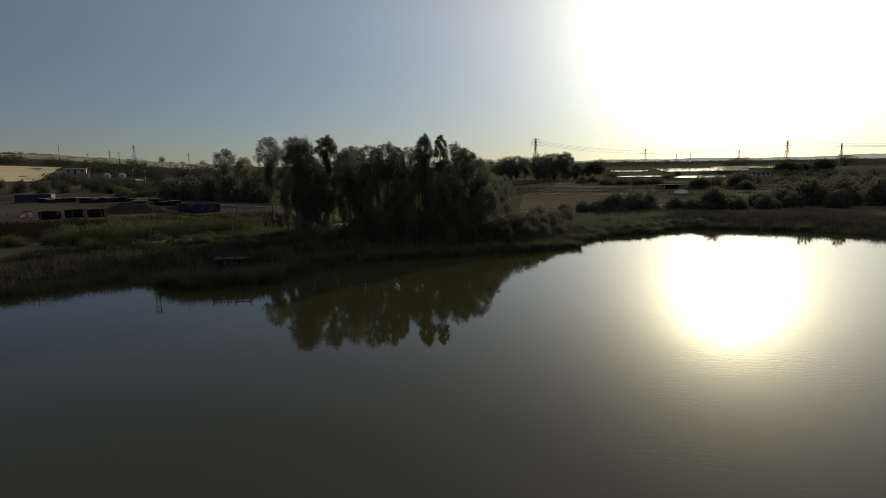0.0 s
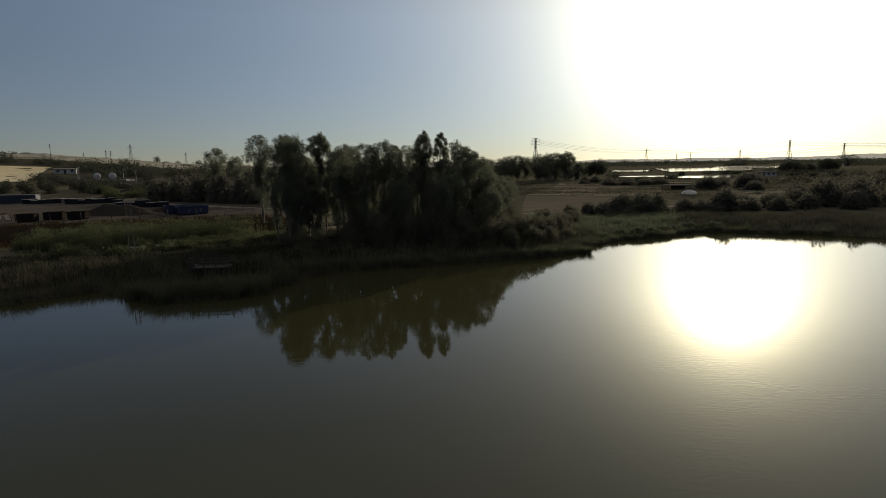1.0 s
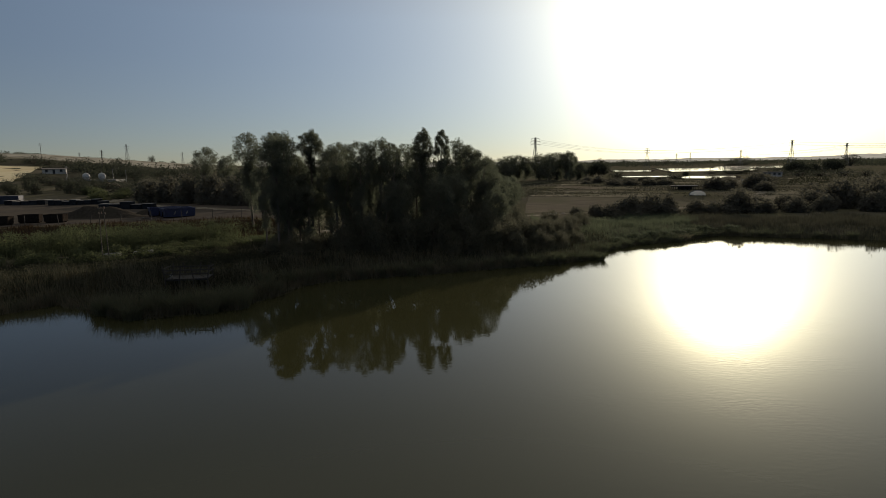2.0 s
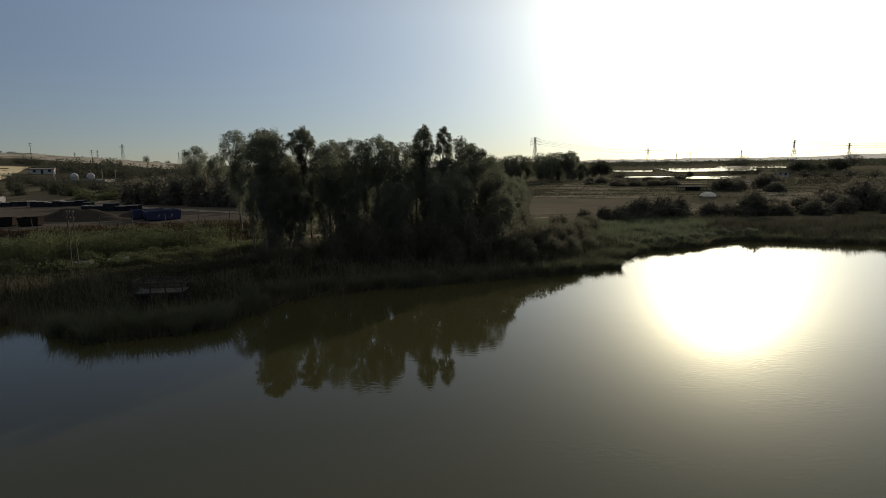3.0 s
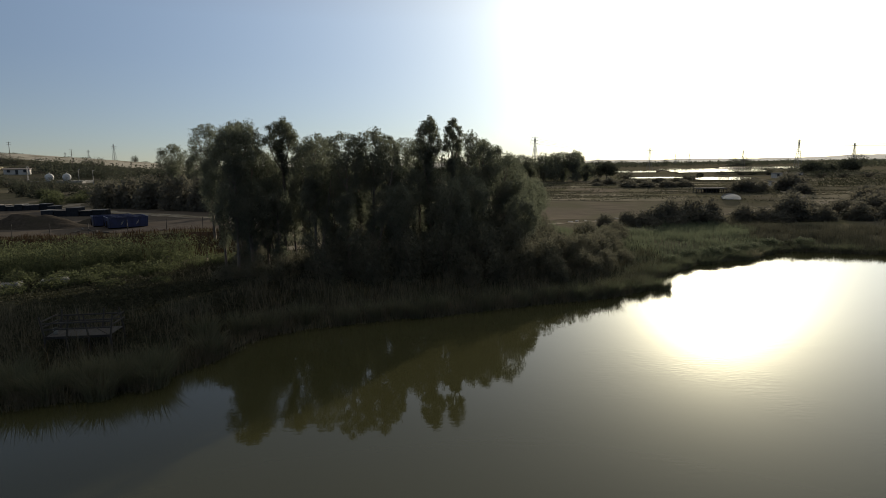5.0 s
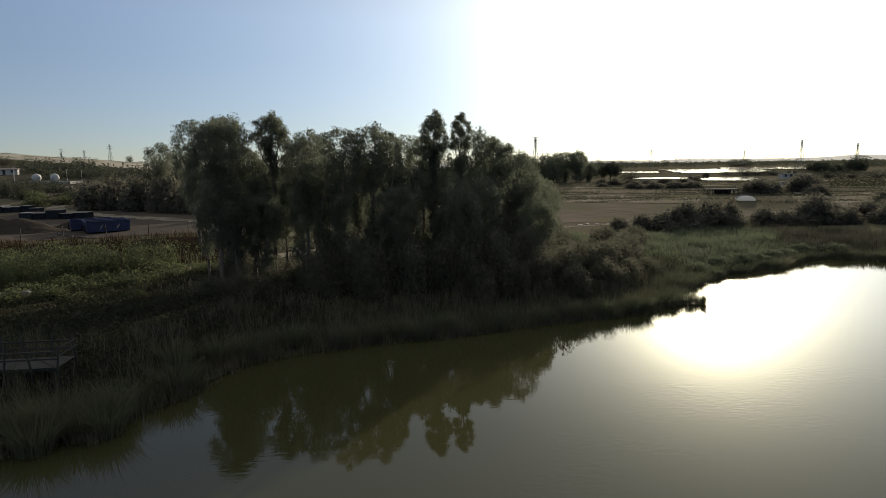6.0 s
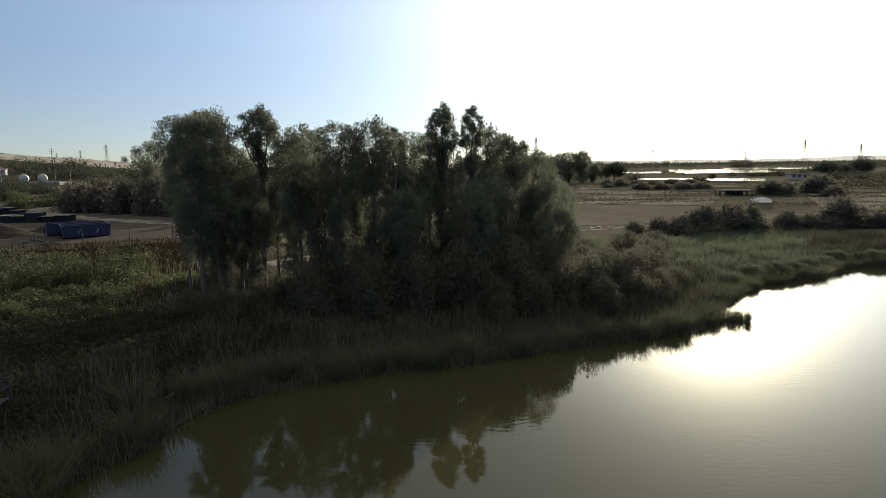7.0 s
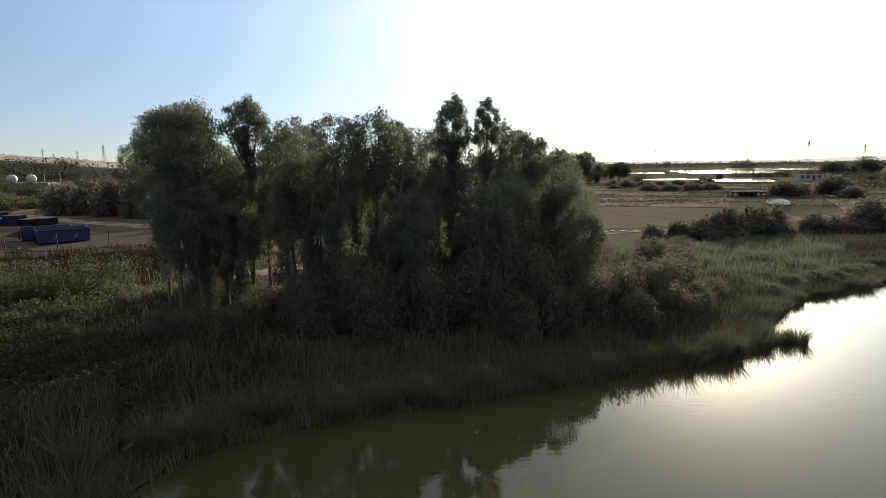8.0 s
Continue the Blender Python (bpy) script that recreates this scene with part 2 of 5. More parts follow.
M_WEED = foliage("weed_leaf", (0.028, 0.029, 0.022), (0.059, 0.059, 0.041), (0.060, 0.062, 0.035), 0.16)
M_HEDGE = foliage("dry_bank_growth", (0.032, 0.020, 0.013), (0.063, 0.041, 0.025), (0.056, 0.035, 0.017), 0.2)
M_PINE = foliage("pine_needles", (0.044, 0.047, 0.037), (0.086, 0.090, 0.070), (0.086, 0.095, 0.064), 0.22)


# ---- mesh helpers ----
def raw_mesh(name, verts, faces, smooth=False):
    """A mesh from arrays: verts (n, 3) and faces (m, 3 or 4)."""
    me = bpy.data.meshes.new(name)
    verts = np.asarray(verts, dtype=np.float32)
    faces = np.asarray(faces, dtype=np.int32)
    k = faces.shape[1]
    me.vertices.add(len(verts))
    me.vertices.foreach_set("co", verts.ravel())
    me.loops.add(faces.size)
    me.loops.foreach_set("vertex_index", faces.ravel())
    me.polygons.add(len(faces))
    me.polygons.foreach_set("loop_start", np.arange(0, faces.size, k, dtype=np.int32))
    me.update(calc_edges=True)
    if smooth:
        me.polygons.foreach_set("use_smooth", np.ones(len(faces), dtype=bool))
    return me


def part(name, me, material, parent=None, label="", at=None):
    """One mesh object, under a thing or under a part."""
    if isinstance(me, bmesh.types.BMesh):
        made = bpy.data.meshes.new(name)
        me.to_mesh(made)
        me.free()
        me = made
    if not me.materials:
        me.materials.append(material)
    ob = new(name, me)
    ob.parent = parent
    if at is not None:
        ob.matrix_basis = at
    if label:
        tagged(ob, label)
    return ob


def thing(name, x, y, z, label, category, group="", turn=0.0, kind=""):
    ob = new(name)
    ob.empty_display_size = 0.5
    ob.matrix_basis = pose(x, y, z, 0, 0, turn)
    return tagged(ob, label, category, group, kind)


def box(sx, sy, sz, x=0, y=0, z=0, bevel=0.0, bm=None):
    """A box standing on z, bevelled."""
    mine = bmesh.new()
    bmesh.ops.create_cube(mine, size=1, matrix=Matrix.Translation((x, y, z + sz / 2)) @ Matrix.Diagonal((sx, sy, sz, 1)))
    if bevel:
        bmesh.ops.bevel(mine, geom=mine.edges[:], offset=bevel, segments=1, affect="EDGES")
    if bm is None:
        return mine
    tmp = bpy.data.meshes.new("tmp")
    mine.to_mesh(tmp)
    mine.free()
    bm.from_mesh(tmp)
    bpy.data.meshes.remove(tmp)
    return bm


def tube(points, radii, sides=7):
    """A tapered tube through points, with closed ends."""
    pts = np.asarray(points, dtype=float)
    n = len(pts)
    ways = np.gradient(pts, axis=0)
    ways /= np.linalg.norm(ways, axis=1)[:, None] + 1e-9
    ref = np.where(np.abs(ways[:, 2:3]) > 0.9, [[1.0, 0, 0]], [[0, 0, 1.0]])
    u = np.cross(ways, ref)
    u /= np.linalg.norm(u, axis=1)[:, None]
    v = np.cross(ways, u)
    a = np.arange(sides) * 2 * np.pi / sides
    ring = np.cos(a)[None, :, None] * u[:, None, :] + np.sin(a)[None, :, None] * v[:, None, :]
    verts = (pts[:, None, :] + ring * np.asarray(radii, dtype=float)[:, None, None]).reshape(-1, 3)
    faces = []
    for i in range(n - 1):
        for j in range(sides):
            k = (j + 1) % sides
            faces.append((i * sides + j, i * sides + k, (i + 1) * sides + k, (i + 1) * sides + j))
    return verts, np.array(faces)


def joined(pieces):
    vs, fs, start = [], [], 0
    for v, f in pieces:
        vs.append(v)
        fs.append(f + start)
        start += len(v)
    return np.concatenate(vs), np.concatenate(fs)


def bars(segments, radius, sides=4):
    return joined([tube([a, b], [radius, radius], sides) for a, b in segments])


def leaf_quads(rng, centres, length, width, droop=0.6):
    """A folded pair of narrow quads per leaf would be lost at this distance: one pointed quad each, hanging."""
    n = len(centres)
    axis = rng.normal(size=(n, 3))
    axis[:, 2] -= droop * 2.0
    axis /= np.linalg.norm(axis, axis=1)[:, None]
    side = np.cross(axis, rng.normal(size=(n, 3)))
    side /= np.linalg.norm(side, axis=1)[:, None] + 1e-9
    le = (length * rng.uniform(0.6, 1.3, n))[:, None]
    wi = (width * rng.uniform(0.7, 1.3, n))[:, None]
    a = centres - axis * le * 0.5
    b = centres + side * wi * 0.5 - axis * le * 0.08
    c = centres + axis * le * 0.5
    d = centres - side * wi * 0.5 - axis * le * 0.08
    verts = np.stack([a, b, c, d], axis=1).reshape(-1, 3)
    return verts, np.arange(4 * n).reshape(n, 4)


def leaf_tris(rng, centres, length, width, droop=0.6):
    """One narrow pointed leaf each, hanging from its broad end."""
    n = len(centres)
    axis = rng.normal(size=(n, 3))
    axis[:, 2] -= droop * 2.0
    axis /= np.linalg.norm(axis, axis=1)[:, None]
    side = np.cross(axis, rng.normal(size=(n, 3)))
    side /= np.linalg.norm(side, axis=1)[:, None] + 1e-9
    le = (length * rng.uniform(0.6, 1.3, n))[:, None]
    wi = (width * rng.uniform(0.7, 1.3, n))[:, None]
    verts = np.stack([centres - axis * le * 0.5 - side * wi * 0.5, centres - axis * le * 0.5 + side * wi * 0.5, centres + axis * le * 0.5], axis=1).reshape(-1, 3)
    return verts, np.arange(3 * n).reshape(n, 3)


def blades(rng, base, height, width, lean=0.35, way=None):
    """Bent, tapering blades: two quads each, the upper one narrowing to a tip."""
    n = len(base)
    h = np.asarray(height) * np.ones(n)
    w = np.asarray(width) * np.ones(n)
    az = rng.uniform(0, 2 * np.pi, n) if way is None else way
    out = np.stack([np.cos(az), np.sin(az), np.zeros(n)], axis=1)
    turn = rng.uniform(0, 2 * np.pi, n)
    side = np.stack([np.cos(turn), np.sin(turn), np.zeros(n)], axis=1)
    bend = (lean * rng.uniform(0.2, 1.4, n) * h)[:, None]
    up = np.array([[0, 0, 1.0]])
    mid = base + out * bend * 0.3 + up * (h * 0.58)[:, None]
    tip = base + out * bend + up * (h * rng.uniform(0.86, 1.0, n))[:, None]
    s0, s1, s2 = side * (w * 0.5)[:, None], side * (w * 0.42)[:, None], side * (w * 0.07)[:, None]
    verts = np.stack([base - s0, base + s0, mid + s1, mid - s1, tip + s2, tip - s2], axis=1).reshape(-1, 3)
    k = np.arange(n)[:, None] * 6
    faces = np.concatenate([k + np.array([[0, 1, 2, 3]]), k + np.array([[3, 2, 4, 5]])], axis=0)
    return verts, faces


def smooth_step(v, a, b):
    t = np.clip((np.asarray(v, dtype=float) - a) / (b - a), 0, 1)
    return t * t * (3 - 2 * t)


def waves(x, y, size, seed=0.0):
    """A cheap smooth unevenness between -1 and 1."""
    x, y = np.asarray(x, dtype=float) / size, np.asarray(y, dtype=float) / size
    return (np.sin(x * 1.3 + y * 0.7 + seed) + np.sin(y * 1.7 - x * 0.6 + 2.1 * seed + 1.0) + np.sin(x * 2.9 + 0.4 + seed) * np.sin(y * 2.3 + 1.7 * seed)) / 3


# ---- the lie of the land ----
SHORE_X = (-400, -150, -100, -70, -52, -45, -40, -34, -29, -24, -20, -18, -15.7, -9, -3, 3.4, 10, 16, 22, 24.2, 34, 43, 50, 55, 65, 75, 83, 88, 95, 110, 140, 400)
SHORE_Y = (-64, 6, 36, 52, 62.5, 69.5, 74.8, 71, 68, 70, 72, 77, 83, 86, 87.5, 89.5, 92, 93.6, 98.0, 103, 112, 115, 121, 121.2, 116.8, 112.2, 104, 92, 67, 32, -22, -300)


def shore(x):
    return np.interp(x, SHORE_X, SHORE_Y)


def inland(x, y):
    """Metres from the water's edge, about: positive on the land."""
    slope = np.abs(shore(np.asarray(x) + 1.5) - shore(np.asarray(x) - 1.5)) / 3
    ahead = (np.asarray(y) - shore(x)) / np.sqrt(1 + slope ** 2)
    behind = -85 + 6 * waves(x, y, 20.0) - np.asarray(y)
    return np.maximum(ahead, behind) + 0.5 * waves(x, y, 2.3)


RIDGE_U = (-3, -1.2, -0.76, -0.64, -0.54, -0.41, -0.30, -0.15, 0.0, 0.3)
RIDGE_Z = (30, 33, 32.5, 30.5, 25.5, 18.8, 15, 9, 4, 2)


def bank_line(x):
    """Where the yard ends and its bank falls towards the lake."""
    return 131 + 0.28 * (np.minimum(np.maximum(x, -160), -37) + 37)


def land(x, y):
    x, y = np.asarray(x, dtype=float), np.asarray(y, dtype=float)
    d = inland(x, y)
    z = np.where(d < 0, np.maximum(-2.0, 0.3 * d), 1.5 * smooth_step(d, -2, 10) - 0.156)
    z = z + np.where(d > 3, 0.12 * waves(x, y, 6.0, 2.0) + 0.25 * waves(x, y, 35.0, 1.0), 0)
    left = smooth_step(-x, 14, 40)
    z = z + 2.6 * left * smooth_step(y - bank_line(x), -14, 0)
    far = smooth_step(y, 60, 200)
    u = x / np.maximum(y, 60)
    rise = np.interp(u, RIDGE_U, RIDGE_Z) - 4
    z = z + np.maximum(rise, 0) * np.clip((y - 195) / 430, 0, 1) ** 0.8
    z = z + far * (0.7 - 0.45 * smooth_step(u, -0.05, 0.1)) * waves(x, y, 120.0, 3.0)
    # the plain on the sunny side lies a little higher than the lake's bank
    z = z + smooth_step(u, 0.06, 0.17) * (2.5 * smooth_step(y, 164, 200) + np.interp(y, (210, 295, 375, 420, 600, 900), (0, 1.0, 1.0, 2.2, 2.2, 4.0)))
    return z


def ground_at(x, y):
    return float(land(x, y))


def ground_sheet():
    n = 270
    s = np.linspace(-1, 1, n)
    k = 6.2
    axis = 4600 * np.sinh(k * s) / math.sinh(k)
    X, Y = np.meshgrid(axis, axis + 92)
    Z = land(X, Y)
    verts = np.stack([X, Y, Z], axis=-1).reshape(-1, 3)
    i = np.arange(n * n).reshape(n, n)
    faces = np.stack([i[:-1, :-1], i[:-1, 1:], i[1:, 1:], i[1:, :-1]], axis=-1).reshape(-1, 4)
    ob = part("ground", raw_mesh("ground", verts, faces, True), M_GROUND)
    tagged(ob, "dry rough ground with sparse weeds round the lake", "ground", kind="structure")


def patch(name, corners, material, label, lift=0.05, nu=40, nv=24, category="field"):
    """A piece of ground cover between four corners, lying on the land."""
    a, b, c, d = [np.array(p, dtype=float) for p in corners]
    U, V = np.meshgrid(np.linspace(0, 1, nu), np.linspace(0, 1, nv))
    P = (1 - U)[..., None] * (1 - V)[..., None] * a + U[..., None] * (1 - V)[..., None] * b + U[..., None] * V[..., None] * c + (1 - U)[..., None] * V[..., None] * d
    wob = np.linalg.norm(b - a) * 0.006
    X = P[..., 0] + wob * waves(P[..., 0], P[..., 1], 9.0, 5.0)
    Y = P[..., 1] + wob * waves(P[..., 1], P[..., 0], 8.0, 2.0)
    verts = np.stack([X, Y, land(X, Y) + lift], axis=-1).reshape(-1, 3)
    i = np.arange(nu * nv).reshape(nv, nu)
    faces = np.stack([i[:-1, :-1], i[:-1, 1:], i[1:, 1:], i[1:, :-1]], axis=-1).reshape(-1, 4)
    return tagged(part(name, raw_mesh(name, verts, faces, True), material), label, category, kind="structure")


def strip(name, points, width, material, label, lift=0.07, category="path"):
    """A track along points, lying on the land, with uneven edges."""
    pts = np.array(points, dtype=float)
    seg = np.r_[0, np.cumsum(np.linalg.norm(np.diff(pts, axis=0), axis=1))]
    t = np.arange(0, seg[-1], 1.0)
    c = np.stack([np.interp(t, seg, pts[:, 0]), np.interp(t, seg, pts[:, 1])], axis=1)
    for _ in range(6):
        c[1:-1] = (c[:-2] + 2 * c[1:-1] + c[2:]) / 4
    w = np.gradient(c, axis=0)
    w /= np.linalg.norm(w, axis=1)[:, None]
    nrm = np.stack([-w[:, 1], w[:, 0]], axis=1)
    rows = []
    for f in (-0.5, -0.17, 0.17, 0.5):
        o = f * width * (1 + 0.18 * np.sin(t * 0.9 + 4 * f) + 0.1 * np.sin(t * 2.3))
        p = c + nrm * o[:, None]
        rows.append(np.stack([p[:, 0], p[:, 1], land(p[:, 0], p[:, 1]) + lift], axis=1))
    verts = np.stack(rows, axis=1).reshape(-1, 3)
    i = np.arange(len(t) * 4).reshape(-1, 4)
    faces = np.stack([i[:-1, :-1], i[1:, :-1], i[1:, 1:], i[:-1, 1:]], axis=-1).reshape(-1, 4)
    return tagged(part(name, raw_mesh(name, verts, faces, True), material), label, category, kind="structure")


def far_hills():
    """Hills on the horizon, three kilometres off, in one low ridge, pale air-light painted as emission."""
    m, n, l, p = nodes_of("painted_haze")
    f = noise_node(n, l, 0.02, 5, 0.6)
    # grey emission stands in for sunlit air in front of the hills
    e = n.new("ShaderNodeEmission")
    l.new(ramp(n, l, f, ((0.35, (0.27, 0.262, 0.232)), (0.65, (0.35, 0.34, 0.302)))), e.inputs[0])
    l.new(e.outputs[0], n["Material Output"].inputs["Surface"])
    u = np.linspace(-0.3, 1.3, 900)
    y = 3000.0
    x = u * y
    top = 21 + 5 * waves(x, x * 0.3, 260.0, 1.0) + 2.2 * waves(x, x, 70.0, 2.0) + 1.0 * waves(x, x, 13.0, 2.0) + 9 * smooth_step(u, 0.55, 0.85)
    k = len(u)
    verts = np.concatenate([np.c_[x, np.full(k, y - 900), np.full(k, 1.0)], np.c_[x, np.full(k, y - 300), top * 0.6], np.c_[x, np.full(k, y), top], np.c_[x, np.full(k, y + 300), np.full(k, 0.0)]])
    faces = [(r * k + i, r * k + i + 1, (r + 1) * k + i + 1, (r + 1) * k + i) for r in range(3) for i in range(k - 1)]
    tagged(part("backdrop", raw_mesh("backdrop", verts, faces, True), m), "low wooded hills along the horizon, haze painted as a pale glow", "hills", kind="structure")


ground_sheet()
far_hills()
lake = bmesh.new()
bmesh.ops.create_grid(lake, x_segments=40, y_segments=40, size=1, matrix=Matrix.Translation((0, 20, 0)) @ Matrix.Diagonal((260, 130, 1, 1)))
tagged(part("water", lake, M_WATER), "calm murky olive lake water with faint ripples", "water", kind="structure")

# ---- fields, yard and tracks ----
patch("field_ploughed", ((24, 166), (80, 171), (66, 187), (30, 197)), M_FIELD, "bare ploughed reddish-brown field", nu=50, nv=40)
patch("field_dry_grass", ((30, 198), (67, 188), (82, 212), (40, 222)), M_STUBBLE, "pale dry grass strip beside the ploughed field", nu=50, nv=30)
patch("field_fallow", ((41, 223.5), (84, 213.5), (104, 240), (52, 254)), M_FIELD, "fallow brown field beyond the dry grass", nu=50, nv=40)
patch("field_stubble", ((53, 256), (106, 242), (128, 290), (64, 304)), M_STUBBLE, "dull dry stubble field with furrows", nu=50, nv=50)
patch("field_grazed", ((88, 177), (150, 182), (176, 232), (100, 202)), M_STUBBLE, "dry grazed field with tracks", nu=40, nv=40)
patch("field_vines", ((138, 240), (230, 222), (290, 280), (176, 300)), M_STUBBLE, "dry field planted in low rows", nu=60, nv=40)
patch("yard", ((-150, 100.5), (-30, 133), (-27, 164), (-150, 205)), M_YARD, "packed pale earth of a storage yard", nu=90, nv=50, category="yard")
patch("slope_ochre", ((-300, 246), (-172, 256), (-222, 352), (-330, 380)), M_OCHRE, "bare ochre earth slope in full sun", nu=40, nv=30)
patch("hill_harvested", ((-600, 560), (-150, 420), (-220, 655), (-640, 665)), M_PALE, "pale harvested field on the hillside", nu=80, nv=50)
patch("ground_scrub", ((-166, 256), (-62, 206), (-122, 405), (-220, 358)), M_SCRUBSOIL, "dark weedy soil under the scrub on the slope", nu=50, nv=60, category="ground")
patch("ground_thicket", ((-326, 388), (-222, 362), (-160, 414), (-400, 486)), M_SCRUBSOIL, "dark weedy soil under the trees below the harvested hill", nu=60, nv=30, category="ground")


def bank_soil():
    """Dark damp soil and litter under the reeds, along the water's edge."""
    u = np.linspace(-110, 32, 240)
    v = np.r_[np.linspace(-1.5, 3, 6), np.linspace(5, 16, 7)]
    X, V = np.meshgrid(u, v)
    Y = shore(X) + V * (1 + 0.15 * waves(X, V, 5.0, 2.0)) * (1 + 0.7 * smooth_step(-X, 16, 26)) + 1.0
    verts = np.stack([X, Y, land(X, Y) + 0.13], axis=-1).reshape(-1, 3)
    i = np.arange(X.size).reshape(X.shape)
    faces = np.stack([i[:-1, :-1], i[:-1, 1:], i[1:, 1:], i[1:, :-1]], axis=-1).reshape(-1, 4)
    tagged(part("ground_bank", raw_mesh("ground_bank", verts, faces, True), M_HUMUS), "dark damp soil under the reeds along the lake", "ground", kind="structure")


bank_soil()
patch("ground_slope", ((-125, 92.5), (-27, 119.5), (-27, 130.3), (-125, 105.4)), M_BANKSOIL, "dark reddish earth bank below the storage yard", lift=0.12, nu=90, nv=20, category="bank")
strip("path_lake", ((-55, 96.2), (-43, 101), (-32.5, 114.5), (-23.5, 122), (-17, 130), (5, 148), (30, 159), (58, 166), (80, 174), (120, 190)), 2.6, M_PATH, "pale sandy track behind the trees")
strip("path_fields", ((80, 174), (92, 180), (104, 196), (118, 232), (130, 262), (160, 310)), 3.0, M_PATH, "pale farm track between fields")
strip("path_yard", ((-40, 150), (-70, 168), (-96, 190), (-112, 230), (-135, 262)), 4.0, M_PATH, "pale vehicle track up from the yard")


# ---- trees ----
def leaf_cloud(rng, lobes, count, length, width, droop, inner=0.25, tuft=0.0, heart=1.0):
    """Leaves through a set of lobes (centre, radii), thick near the skin, hanging below."""
    weight = np.array([r[0] * r[1] + r[1] * r[2] for _, r in lobes])
    weight = weight / weight.sum()
    out, core = [], []
    for (c, r), w in zip(lobes, weight):
        n = max(12, int(count * w))
        v = rng.normal(size=(n, 3))
        v /= np.linalg.norm(v, axis=1)[:, None]
        ph = rng.uniform(0, 6.28, 3)
        knob = 1 + 0.16 * np.sin(v[:, 0] * 5 + ph[0]) + 0.14 * np.sin(v[:, 1] * 6 + ph[1]) + 0.12 * np.sin(v[:, 2] * 7 + ph[2])
        rad = rng.uniform(0.35, 1.0, n) ** 0.5 * knob
        rad = np.minimum(rad * (1 + 0.1 * np.maximum(rng.normal(size=n), 0)), 1.08)
        tufts = np.array(c) + v * rad[:, None] * np.array(r)
        if tuft:
            pick = tufts[rng.integers(0, max(8, n // 22), n)]
            tufts = np.where(rng.uniform(size=(n, 1)) < 0.8, pick + np.clip(np.stack([rng.normal(size=n), rng.normal(size=n), 0.45 - np.abs(rng.normal(size=n)) * 1.5], axis=1), -2.6, 1.8) * tuft, tufts)
        out.append(tufts)
        m = int(n * inner)
        v2 = rng.normal(size=(m, 3))
        v2 /= np.linalg.norm(v2, axis=1)[:, None]
        core.append(np.array(c) + v2 * (rng.uniform(0, 0.75, m) ** 0.5)[:, None] * np.array(r))
    a = leaf_tris(rng, np.concatenate(out), length, width, droop)
    if inner:
        return joined([a, leaf_tris(rng, np.concatenate(core), length * 1.7 * heart, width * 2.2 * heart, droop)])
    return a


